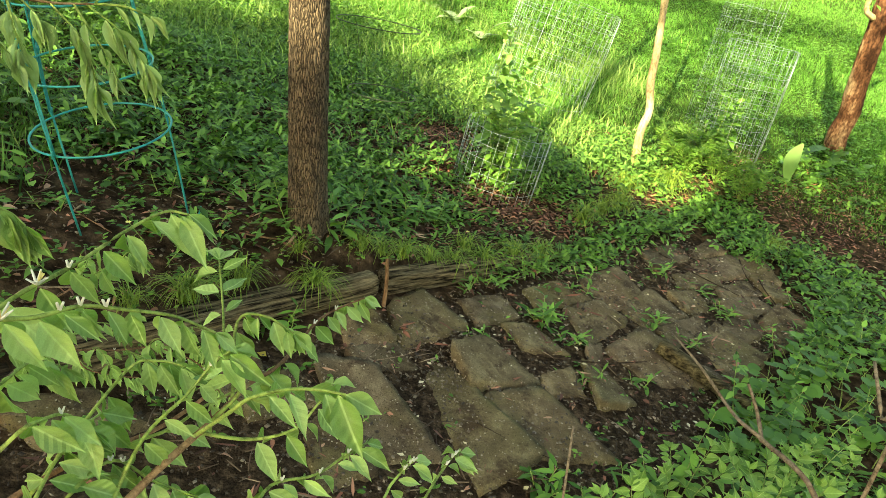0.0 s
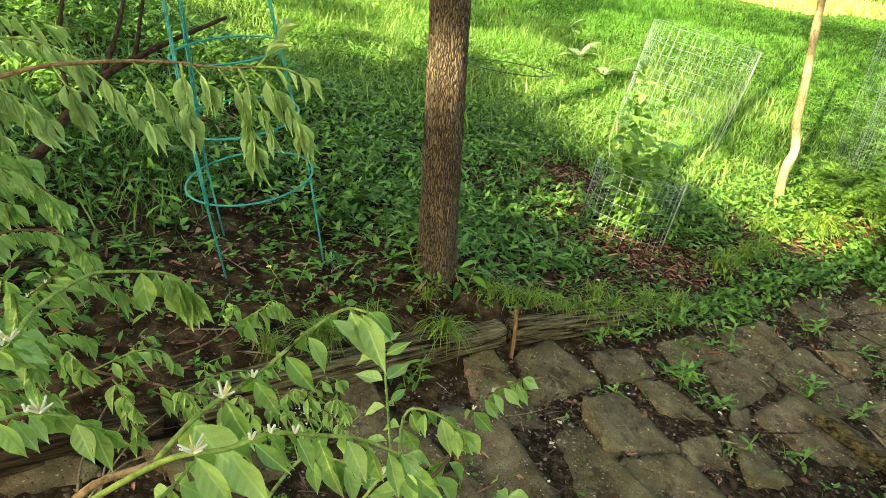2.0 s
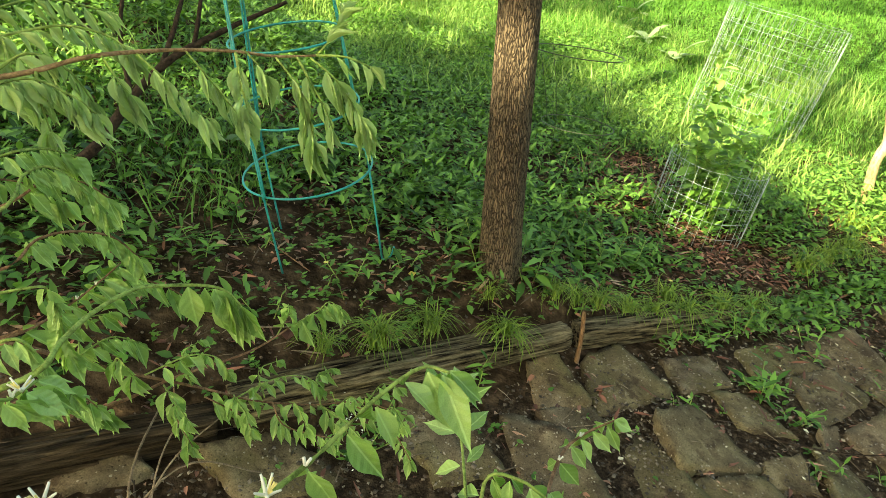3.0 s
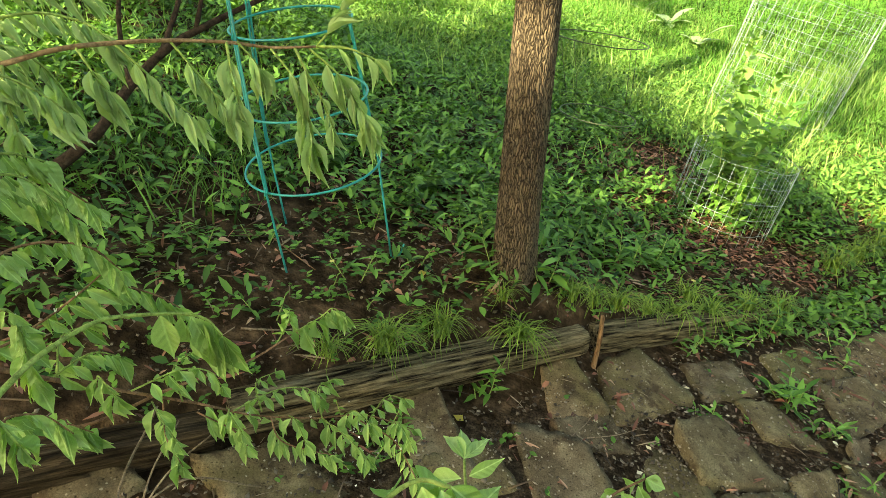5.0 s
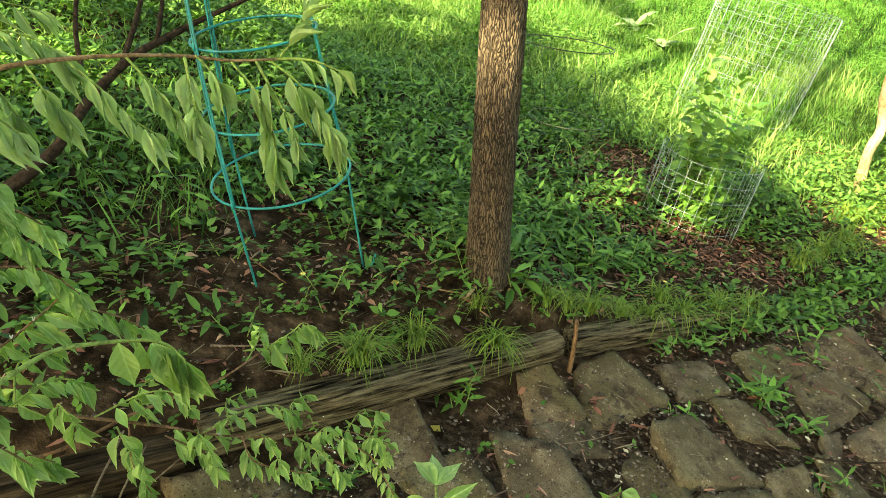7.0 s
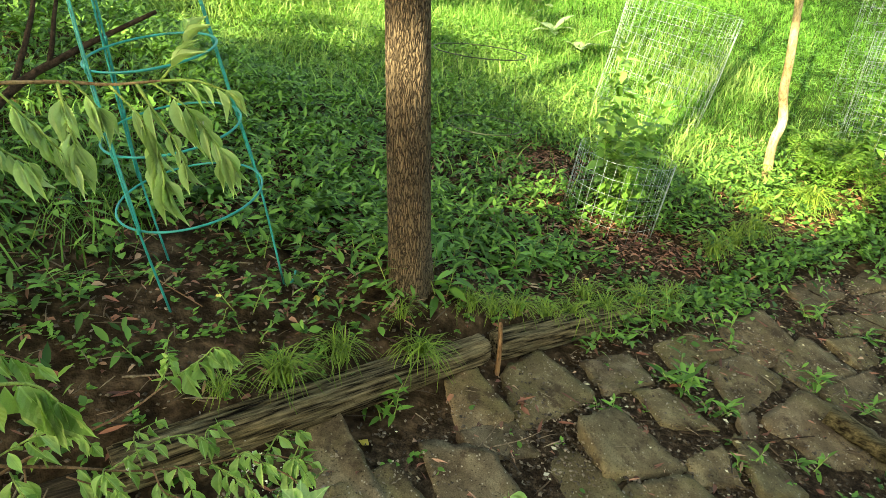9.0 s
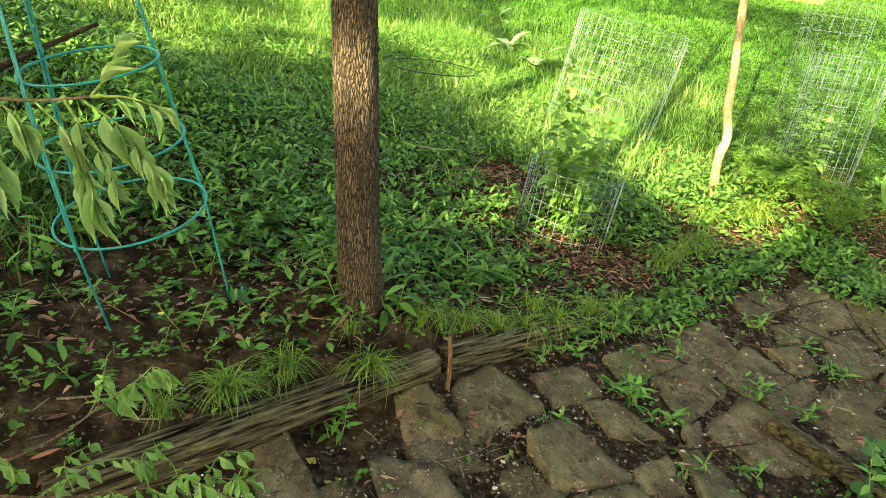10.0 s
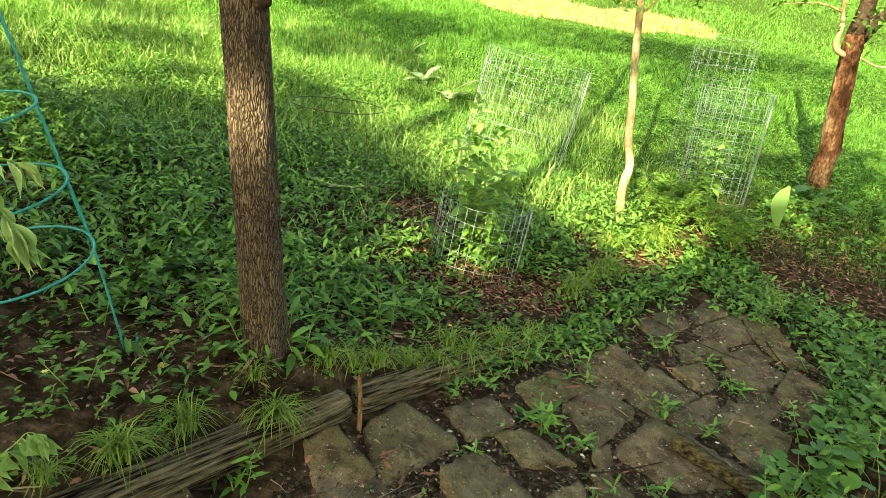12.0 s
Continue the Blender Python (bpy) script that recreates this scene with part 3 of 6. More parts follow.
def main_tree():
    x, y = -0.415, 2.47
    z = g(x, y)
    t = thing("tree", x, y, z, "straight tree trunk with brown ridged bark in groundcover", "tree")
    bm = bmesh.new()
    pts = [(x, y, z - 0.05), (x - 0.015, y, z + 0.30), (x - 0.035, y + 0.01, z + 0.75), (x - 0.055, y + 0.02, z + 1.25), (x - 0.06, y + 0.03, z + 1.8), (x - 0.10, y, z + 3.0)]
    bark_trunk(bm, pts, 0.076, 0.066, 110, 44, 7.5, 0.05)
    part("trunk", bm, M_BARK, t)
    bm = bmesh.new()
    tube(bm, [(x - 0.10, y, z + 2.98), (x - 0.1, y + 0.1, z + 4.5), (x - 0.3, y, z + 6.4)], 0.08, 0.03, 12)
    for i in range(9):
        a = i * 2.4
        tube(bm, [(x - 0.15, y, z + 3.2 + 0.3 * i), (x + math.cos(a) * 0.9, y + math.sin(a) * 0.9, z + 3.8 + 0.3 * i), (x + math.cos(a) * 2.2, y + math.sin(a) * 2.2, z + 4.4 + 0.3 * i)], 0.035, 0.012, 6)
    part("limbs", bm, M_BARK, t)
    bm = bmesh.new()
    kx, ky, kz = x - 0.055 + 0.078, y - 0.035, z + 1.15
    tube(bm, [(kx - 0.03, ky + 0.02, kz), (kx, ky, kz + 0.004), (kx + 0.012, ky - 0.01, kz + 0.006)], 0.030, 0.012, 10, 3)
    part("knot", bm, M_LIMB, t, "dark round knot on the bark")
    crown("crown", t, (x, y, z + 6.5), (3.4, 3.4, 2.3), 9000, 0.15, 11, 0.55)


main_tree()


def thin_tree():
    x, y = 1.87, 5.31
    z = g(x, y)
    t = thing("thin_tree", x, y, z, "thin crooked sapling trunk with pale sunlit bark", "tree")
    bm = bmesh.new()
    tube(bm, [(x, y, z - 0.05), (x - 0.03, y, z + 0.30), (x - 0.005, y, z + 0.48), (x - 0.055, y, z + 0.70), (x - 0.075, y, z + 0.95), (x - 0.12, y, z + 1.35), (x - 0.15, y, z + 1.7), (x - 0.25, y + 0.1, z + 3.2)],
         0.036, 0.024, 18, 10, lambda th, tt, q: 1 + 0.14 * noise.noise(q * 9))
    part("trunk", bm, M_PALE_BARK, t)
    bm = bmesh.new()
    tube(bm, [(x - 0.13, y, z + 1.62), (x - 0.02, y - 0.05, z + 1.73), (x + 0.08, y - 0.1, z + 1.76)], 0.008, 0.003)
    tube(bm, [(x - 0.15, y, z + 1.66), (x - 0.25, y - 0.05, z + 1.70), (x - 0.32, y - 0.05, z + 1.64)], 0.006, 0.003)
    part("twigs", bm, M_TWIG, t)
    r = np.random.default_rng(21)
    p = np.concatenate((np.array((x + 0.12, y - 0.1, z + 1.78)) + r.normal(size=(26, 3)) * (0.16, 0.12, 0.06), np.array((x - 0.26, y - 0.05, z + 1.68)) + r.normal(size=(10, 3)) * 0.05))
    m = len(p)
    under(new("foliage", mesh_from("foliage", [strewn(leaf_shape(0.28), p, r.uniform(0, 6.28, m), r.uniform(-0.9, 0.2, m), r.uniform(-0.4, 0.4, m), r.uniform(0.05, 0.085, m))], M_SHRUB)), t)
    crown("crown", t, (x - 0.3, y, z + 4.4), (1.5, 1.5, 1.2), 2000, 0.12, 12, 0.6)


thin_tree()


def red_tree():
    x, y = 4.40, 6.64
    z = g(x, y)
    t = thing("small_tree", x, y, z, "small leaning tree with reddish peeling bark at lawn edge", "tree")
    bm = bmesh.new()
    tube(bm, [(x, y, z - 0.06), (x - 0.03, y, z + 0.15), (x + 0.0, y, z + 0.38), (x - 0.03, y, z + 0.62), (x - 0.05, y, z + 0.95), (x - 0.07, y, z + 1.25), (x - 0.08, y, z + 1.50)],
         0.108, 0.088, 28, 12, lambda th, tt, q: 1 + 0.13 * noise.noise(q * 6) + 0.04 * noise.noise(q * 25))
    part("trunk", bm, M_RED_BARK, t)
    bm = bmesh.new()
    top = Vector((x - 0.08, y, z + 1.48))
    tube(bm, [top, top + Vector((0.04, 0, 0.35)), top + Vector((0.02, 0, 0.9)), top + Vector((0.1, 0.1, 1.8))], 0.085, 0.04, 12)
    tube(bm, [top + Vector((0.02, 0, -0.05)), top + Vector((0.22, 0, 0.20)), top + Vector((0.5, 0, 0.5)), top + Vector((0.9, 0, 1.1))], 0.075, 0.03, 12)
    part("fork", bm, M_LIMB, t, "dark forked upper limbs")
    bm = bmesh.new()
    tube(bm, [top + Vector((-0.06, -0.02, -0.18)), top + Vector((-0.20, -0.05, -0.10)), top + Vector((-0.19, -0.05, 0.10)), top + Vector((-0.23, -0.05, 0.28)), top + Vector((-0.18, 0, 0.7))], 0.028, 0.016, 8)
    tube(bm, [top + Vector((0.0, -0.05, -0.15)), top + Vector((0.25, -0.08, -0.25)), top + Vector((0.5, -0.1, -0.22))], 0.012, 0.005, 6)
    tube(bm, [top + Vector((-0.2, -0.05, 0.2)), top + Vector((-0.5, -0.1, 0.26)), top + Vector((-0.9, -0.1, 0.22))], 0.012, 0.004, 6)
    part("branch", bm, M_PALE_BARK, t, "thin pale side branches")
    r = np.random.default_rng(23)
    p = np.concatenate((np.array(top) + np.array((0.12, -0.12, 0.15)) + r.normal(size=(150, 3)) * (0.20, 0.14, 0.12), np.array(top) + np.array((-0.75, -0.1, 0.28)) + r.normal(size=(70, 3)) * (0.28, 0.12, 0.07)))
    m = len(p)
    under(new("foliage", mesh_from("foliage", [strewn(leaf_shape(0.28), p, r.uniform(0, 6.28, m), r.uniform(-0.9, 0.2, m), r.uniform(-0.4, 0.4, m), r.uniform(0.05, 0.09, m))], M_SHRUB)), t)
    crown("crown", t, (x + 0.3, y, z + 3.9), (1.8, 1.8, 1.3), 2400, 0.12, 13, 0.7)


red_tree()


# trees out of view behind the camera, added only to cast shade
def unseen_shade_tree(x, y, tall, radii, n, seed, thin):
    z = g(x, y)
    t = thing("unseen_shade_tree", x, y, z, "unseen tall leafy tree added to shade the garden", "tree", group="shade trees")
    bm = bmesh.new()
    tube(bm, [(x, y, z - 0.1), (x + 0.1, y, z + tall * 0.5), (x - 0.1, y + 0.1, z + tall)], 0.24, 0.08, 16, 6, lambda th, tt, q: 1 + 0.12 * noise.noise(q * 8))
    part("trunk", bm, M_BARK, t)
    crown("crown", t, (x, y, z + tall), radii, n, 0.24, seed, thin)


unseen_shade_tree(-7.1, -9.0, 7.8, (4.6, 5.0, 3.0), 17000, 31, 0.5)
unseen_shade_tree(-2.2, -8.0, 6.8, (3.8, 4.2, 2.6), 14000, 32, 0.5)
unseen_shade_tree(-9.0, -3.5, 7.5, (4.4, 4.5, 2.8), 14000, 33, 0.55)
unseen_shade_tree(2.5, -7.5, 7.0, (3.6, 4.0, 2.6), 11000, 34, 0.6)
unseen_shade_tree(-4.5, -2.5, 6.8, (2.6, 3.0, 2.0), 7000, 35, 0.65)


# ---------------------------------------------------------------- wire supports
def tomato_cage():
    x, y = -1.02, 2.16
    z = g(x, y)
    t = thing("tomato_cage", x, y, z, "teal coated wire tomato cage pushed into the soil", "plant support")
    lean = Vector((-0.165, 0.0, 1.0))
    base = Vector((x, y, z))
    axis = lambda h: base + lean * h
    radii = lambda h: 0.250 - 0.086 * h
    for h, label in ((0.335, ""), (0.545, ""), (0.765, ""), (1.06, "")):
        bm = bmesh.new()
        ring_tube(bm, axis(h), radii(h), 0.0037, Matrix.Rotation(radians(10), 3, "X") @ Matrix.Rotation(radians(-6), 3, "Y"), 8, 56)
        part("ring", bm, M_TEAL, t)
    for k in range(3):
        a, stand = radians((-102, 48, 160)[k]), radians((-113, 40, 160)[k])
        turned = (-0.7, 0.0, 0.0)[k]
        ring = lambda h, b: axis(h) + Vector((math.cos(b + turned * (h - 0.3)), math.sin(b + turned * (h - 0.3)), 0.17 * math.sin(b))) * (radii(max(h, 0.25)) + 0.004)
        foot = Vector((x, y, 0)) + Vector((math.cos(stand), math.sin(stand), 0)) * (0.18, 0.235, 0.21)[k]
        foot.z = g(foot.x, foot.y) - 0.03
        bm = bmesh.new()
        tube(bm, [foot, ring(0.335, a), ring(0.545, a), ring(0.765, a), ring(1.06, a), ring(1.35, a)], 0.0037, 0.0035, 8, 3)
        if k == 1:
            tube(bm, [foot + Vector((0, 0, 0.03)), foot + Vector((0.03, -0.01, 0.055)), foot + Vector((0.045, -0.015, 0.10))], 0.0033, 0.0036, 8, 3)
        for h in (0.335, 0.545, 0.765):
            tube(bm, [ring(h, a) - Vector((0, 0, 0.012)), ring(h, a) + Vector((0, 0, 0.012))], 0.0055, 0.0055, 8, 1)
        part("leg", bm, M_TEAL, t)
        bm = bmesh.new()
        tube(bm, [ring(0.335, a + 0.03), ring(0.545, a + 0.05), ring(0.765, a + 0.06), ring(1.06, a + 0.07), ring(1.35, a + 0.08)], 0.0034, 0.0033, 8, 3)
        part("brace", bm, M_TEAL, t)


tomato_cage()


def grow_ring():
    x, y = -0.27, 3.62
    z = g(x, y)
    t = thing("grow_ring", x, y, z, "slim dark green wire plant ring standing in weeds", "plant support")
    for h, r in ((0.80, 0.228), (0.44, 0.190)):
        bm = bmesh.new()
        ring_tube(bm, (x - 0.02 + (0.05 if h < 0.6 else 0), y, z + h), r, 0.0028, Matrix.Rotation(radians(3), 3, "Y"), 6, 48)
        part("ring", bm, M_GREEN_WIRE, t)
    for k in range(4):
        a = radians(40 + 90 * k)
        c, s = math.cos(a), math.sin(a)
        bm = bmesh.new()
        tube(bm, [(x + c * 0.17, y + s * 0.17, g(x + c * 0.17, y + s * 0.17) - 0.03), (x + 0.03 + c * 0.190, y + s * 0.190, z + 0.44), (x - 0.02 + c * 0.228, y + s * 0.228, z + 0.80)], 0.0013, 0.0013, 6, 3)
        part("leg", bm, M_GREEN_WIRE, t, "thin upright wire leg")


grow_ring()


def mesh_cage(x, y, radius, tall, rows, columns, lean, label, wire=0.0022, seam=True, squash=1.0):
    """A cylinder of welded wire mesh: hoops and upright wires, with its overlap seam."""
    z = g(x, y)
    t = thing("wire_cage", x, y, z, label, "wire cage", group="wire plant cages")
    base, up = Vector((x, y, z - 0.04)), Vector(lean).normalized()
    tilt = Vector((0, 0, 1)).rotation_difference(up).to_matrix()
    bend = lambda h, a: 1 + 0.018 * math.sin(3 * a + h * 4)
    for i in range(rows + 1):
        h = tall * i / rows
        bm = bmesh.new()
        line = [base + tilt @ Vector((math.cos(2 * math.pi * k / 40) * radius * bend(h, 2 * math.pi * k / 40), math.sin(2 * math.pi * k / 40) * radius * squash * bend(h, 2 * math.pi * k / 40), h + 0.003 * math.sin(k * 0.9 + i)))
                for k in range(41)]
        tube(bm, line, wire, wire, 5, 1)
        part("hoop", bm, M_ZINC, t)
    angles = [2 * math.pi * k / columns for k in range(columns)] + ([radians(-22), radians(-18), radians(-9)] if seam else [])
    for a in angles:
        bm = bmesh.new()
        tube(bm, [base + tilt @ Vector((math.cos(a) * radius * bend(h, a), math.sin(a) * radius * squash * bend(h, a), h)) for h in (0, tall * 0.5, tall)], wire, wire, 5, 2)
        part("upright_wire", bm, M_ZINC, t)


mesh_cage(0.505, 3.97, 0.270, 0.45, 5, 30, (0.12, 0.0, 1), "galvanised wire mesh cylinder around a young shrub", 0.0010)
mesh_cage(1.07, 6.40, 0.48, 1.04, 7, 36, (0.18, -0.03, 1), "wide leaning galvanised wire mesh cylinder in the lawn", 0.0012)
mesh_cage(2.92, 5.98, 0.30, 1.08, 9, 24, (0.04, 0.0, 1), "upright galvanised wire mesh cylinder around a bush", 0.0013)
mesh_cage(2.98, 6.55, 0.28, 1.38, 11, 20, (0.05, 0.0, 1), "faint tall wire mesh cylinder behind another cage", 0.0007, False)


# ---------------------------------------------------------------- honeysuckle
def leaf_mesh(seed, width, curl, fold, material=None):
    r = random.Random(seed)
    bm = bmesh.new()
    rows = []
    for i in range(11):
        t = i / 10
        w = width * 1.22 * math.sin(math.pi * t ** 0.82) * (1 - 0.70 * t * t) if 0 < i < 10 else (0.012 if i == 0 else 0.0)
        z0 = -curl * t * t + 0.015 * math.sin(t * 9 + seed)
        row = []
        for k in ((-1, -0.5, 0, 0.5, 1) if i < 10 else (0,)):
            edge = fold * abs(k) * w / width + (0.012 * math.sin(t * 17 + seed + k * 2) * abs(k) if 0 < i < 10 else 0)
            row.append(bm.verts.new((k * w, t, z0 + edge + r.uniform(-0.003, 0.003))))
        rows.append(row)
    for lo, hi in zip(rows, rows[1:]):
        for k in range(4):
            if len(hi) == 5:
                bm.faces.new((lo[k], lo[k + 1], hi[k + 1], hi[k]))
            else:
                bm.faces.new((lo[k], lo[k + 1], hi[0]))
    return mesh_of(bm, "leaf", material or M_LEAF)


LEAVES = [leaf_mesh(i, w, c, f) for i, (w, c, f) in enumerate(((0.19, 0.14, 0.13), (0.215, 0.05, 0.08), (0.17, 0.26, 0.17), (0.20, 0.10, 0.22), (0.185, -0.05, 0.12)))]
PALE = [leaf_mesh(i + 20, w, c, f, M_PALE_LEAF) for i, (w, c, f) in enumerate(((0.118, 0.18, 0.26), (0.13, 0.06, 0.30), (0.110, 0.26, 0.24), (0.125, -0.06, 0.20)))]
SLIM = [leaf_mesh(i + 10, w, c, f) for i, (w, c, f) in enumerate(((0.16, 0.16, 0.22), (0.18, 0.08, 0.26), (0.15, 0.24, 0.18)))]


def put_leaf(parent, at, way, size, shapes, r):
    d = Vector(way).normalized()
    ref = Vector((r.uniform(-0.5, 0.5), -0.6 + r.uniform(-0.5, 0.5), 0.9))
    x = d.cross(ref).normalized()
    z = x.cross(d)
    ob = new("leaf", r.choice(shapes))
    ob.parent = parent
    m = Matrix((x, d, z)).transposed().to_4x4()
    ob.matrix_basis = Matrix.Translation(at) @ m @ Matrix.Diagonal((size * r.uniform(0.85, 1.1) * (0.8 if shapes is PALE else 1.0), size, size, 1))


def blossom(parent, at, way, r, opened):
    bm = bmesh.new()
    for k in range(2 if not opened else 5):
        a = k * (6.28 / (2 if not opened else 5)) + r.uniform(0, 1)
        side = Vector((math.cos(a), math.sin(a), 0)) * (0.25 if not opened else 0.9)
        d = (Vector(way).normalized() + side).normalized()
        n = 0.009 if not opened else 0.013
        tube(bm, [at, Vector(at) + d * n * 0.5, Vector(at) + d * n], 0.0012 if not opened else 0.0014, 0.0010 if not opened else 0.0007, 6, 2)
    part("blossom" if opened else "bud", bm, M_FLOWER, parent)
    if opened:
        bm = bmesh.new()
        for k in range(4):
            d = (Vector(way).normalized() + Vector((r.uniform(-0.7, 0.7), r.uniform(-0.7, 0.7), 0.3))).normalized()
            tube(bm, [at, Vector(at) + d * 0.012], 0.0003, 0.0007, 5, 1)
        part("stamen", bm, M_STAMEN, parent)


def spray(parent, points, size, pairs, droop, r0=0.0022, r1=0.0012, material=None, shapes=None, start=0.15, flowers=(), seed=0, terminal=True):
    """A stem with opposite, hanging leaves; its leaves and flowers are pieces of the stem."""
    r = random.Random(seed * 31 + len(points))
    shapes = shapes or LEAVES
    size *= 0.98 if shapes is PALE else 0.90 if shapes is LEAVES else 1.0
    bm = bmesh.new()
    tube(bm, points, r0, r1, 7, 5)
    stem = part("stem", bm, material or M_SHOOT, parent)
    line = rounded(points, 12)
    for i in range(pairs):
        f = start + (1 - start) * (i + 0.5) / pairs
        k = min(len(line) - 2, int(f * (len(line) - 1)))
        at, d = line[k], (line[k + 1] - line[k]).normalized()
        side = d.cross(Vector((0, 0, 1)))
        side = side.normalized() if side.length > 0.2 else Vector((1, 0, 0))
        if i % 2 and droop < 0.6:
            side = (side + Vector((0, 0, 0.5))).normalized()
        grow = 0.72 + 0.45 * math.sin(math.pi * min(1, 0.25 + 0.75 * (1 - abs(f - 0.6))))
        for sgn in (-1, 1):
            if r.random() < 0.06:
                continue
            way = side * sgn * r.uniform(0.35, 0.8) * (1.2 - 0.5 * droop) * (0.6 if shapes is PALE else 1.0) + d * r.uniform(0.2, 0.55) * (1.6 if shapes is PALE else 1.0) + Vector((0, 0, -droop * r.uniform(0.75, 1.25)))
            put_leaf(stem, at + way.normalized() * 0.004, way, size * grow * r.uniform(0.75, 1.1), shapes, r)
        if i in flowers:
            blossom(stem, at, Vector((0, 0, 1)) + side * 0.3, r, flowers[i] if isinstance(flowers, dict) else False)
    if terminal:
        d = (line[-1] - line[-3]).normalized()
        for s in (-1, 0, 1):
            way = d * 0.6 + Vector((0.5 * s, 0.1, -droop * 1.0))
            put_leaf(stem, line[-1], way, size * r.uniform(0.6, 0.85), shapes, r)
    return stem


def wood(parent, points, r0, r1, material, name="branch", label=""):
    bm = bmesh.new()
    tube(bm, points, r0, r1, 9, 6, lambda th, t, q: 1 + 0.12 * noise.noise(q * 60))
    return part(name, bm, material, parent, label)


def front_bush():
    t = thing("honeysuckle_bush", -0.42, 0.12, g(-0.42, 0.12), "bright green honeysuckle bush with white flowers over the patio", "bush")
    root = (-0.42, 0.12, g(-0.42, 0.12) - 0.03)
    wood(t, [root, (-0.46, 0.24, 0.5), (-0.34, 0.38, 0.88), (-0.262, 0.428, 0.956), (-0.218, 0.491, 0.991), (-0.183, 0.540, 1.013), (-0.157, 0.598, 1.025)], 0.0065, 0.0026, M_BRANCH)
    wood(t, [root, (-0.50, 0.2, 0.5), (-0.46, 0.30, 0.95), (-0.37, 0.37, 1.155), (-0.316, 0.405, 1.190)], 0.0055, 0.0024, M_BRANCH)
    wood(t, [(-0.34, 0.38, 0.88), (-0.20, 0.47, 0.90), (-0.10, 0.49, 0.92), (0.003, 0.520, 0.938)], 0.004, 0.002, M_TWIG)
    wood(t, [(-0.42, 0.33, 0.95), (-0.32, 0.48, 0.98), (-0.24, 0.56, 0.985), (-0.171, 0.640, 1.02)], 0.0035, 0.002, M_TWIG)
    S = 0.060
    spray(t, [(-0.316, 0.405, 1.190), (-0.302, 0.441, 1.206), (-0.278, 0.489, 1.215), (-0.258, 0.542, 1.226), (-0.236, 0.580, 1.234), (-0.215, 0.587, 1.231)], S, 8, 0.85, start=0.12, flowers={1: True, 2: False}, seed=1)
    spray(t, [(-0.37, 0.37, 1.155), (-0.29, 0.375, 1.222), (-0.256, 0.396, 1.223), (-0.237, 0.420, 1.221), (-0.213, 0.439, 1.210), (-0.185, 0.465, 1.192), (-0.157, 0.484, 1.167)], 0.050, 9, 0.85, start=0.2, flowers={0: True, 2: False, 3: False, 4: False}, seed=2)
    spray(t, [(-0.183, 0.540, 1.013), (-0.154, 0.553, 1.052), (-0.185, 0.607, 1.046), (-0.214, 0.688, 1.069), (-0.234, 0.739, 1.104)], 0.048, 6, 0.25, start=0.3, seed=3)
    spray(t, [(-0.157, 0.598, 1.025), (-0.134, 0.668, 1.009), (-0.117, 0.820, 0.976), (-0.091, 0.878, 0.970), (-0.055, 0.917, 0.971)], 0.058, 8, 0.75, 0.0028, 0.0012, M_TWIG, start=0.1, flowers={3: False, 5: False}, seed=4)
    spray(t, [(-0.195, 0.525, 1.006), (-0.138, 0.46, 1.10), (-0.118, 0.452, 1.125), (-0.089, 0.462, 1.131), (-0.061, 0.467, 1.131), (-0.036, 0.467, 1.129)], 0.064, 6, 0.6, start=0.35, seed=5)
    spray(t, [(-0.34, 0.38, 0.88), (-0.295, 0.399, 1.006), (-0.293, 0.443, 1.028), (-0.288, 0.474, 1.041), (-0.278, 0.509, 1.040)], 0.064, 7, 0.7, start=0.3, flowers={3: False, 4: False}, seed=6)
    spray(t, [(-0.34, 0.40, 0.90), (-0.278, 0.438, 1.001), (-0.258, 0.484, 1.004), (-0.227, 0.496, 0.970), (-0.186, 0.509, 0.939)], 0.058, 8, 0.6, start=0.25, flowers={2: False, 3: False, 5: False}, seed=7)
    spray(t, [(-0.22, 0.46, 0.90), (-0.133, 0.472, 0.946), (-0.111, 0.519, 0.956), (-0.067, 0.548, 0.949), (-0.034, 0.584, 0.954), (-0.016, 0.607, 0.949)], 0.050, 9, 0.55, start=0.25, flowers={2: False, 4: False, 6: False, 7: False}, seed=8)
    spray(t, [(-0.06, 0.50, 0.92), (0.003, 0.520, 0.938), (0.018, 0.553, 0.940), (0.035, 0.578, 0.947), (0.044, 0.590, 0.946)], 0.042, 5, 0.5, start=0.4, flowers={2: False, 3: False, 4: False}, seed=9)
    spray(t, [(-0.02, 0.51, 0.93), (0.042, 0.541, 0.903), (0.074, 0.603, 0.905), (0.095, 0.643, 0.907), (0.107, 0.655, 0.907)], 0.042, 6, 0.5, start=0.4, flowers={2: False, 3: False, 4: False}, seed=10)
    spray(t, [(-0.46, 0.30, 0.95), (-0.356, 0.442, 1.091), (-0.364, 0.497, 1.072), (-0.368, 0.555, 1.057), (-0.353, 0.577, 1.036)], 0.058, 7, 0.8, start=0.4, seed=11)
    spray(t, [(-0.38, 0.38, 0.99), (-0.308, 0.420, 1.080), (-0.296, 0.443, 1.083), (-0.287, 0.465, 1.073), (-0.271, 0.474, 1.052)], S, 6, 0.7, start=0.3, flowers={3: False}, seed=13)
    spray(t, [(-0.27, 0.53, 0.98), (-0.234, 0.561, 0.980), (-0.215, 0.615, 0.970), (-0.185, 0.652, 0.971), (-0.161, 0.666, 0.981)], S, 7, 0.7, start=0.1, seed=14)
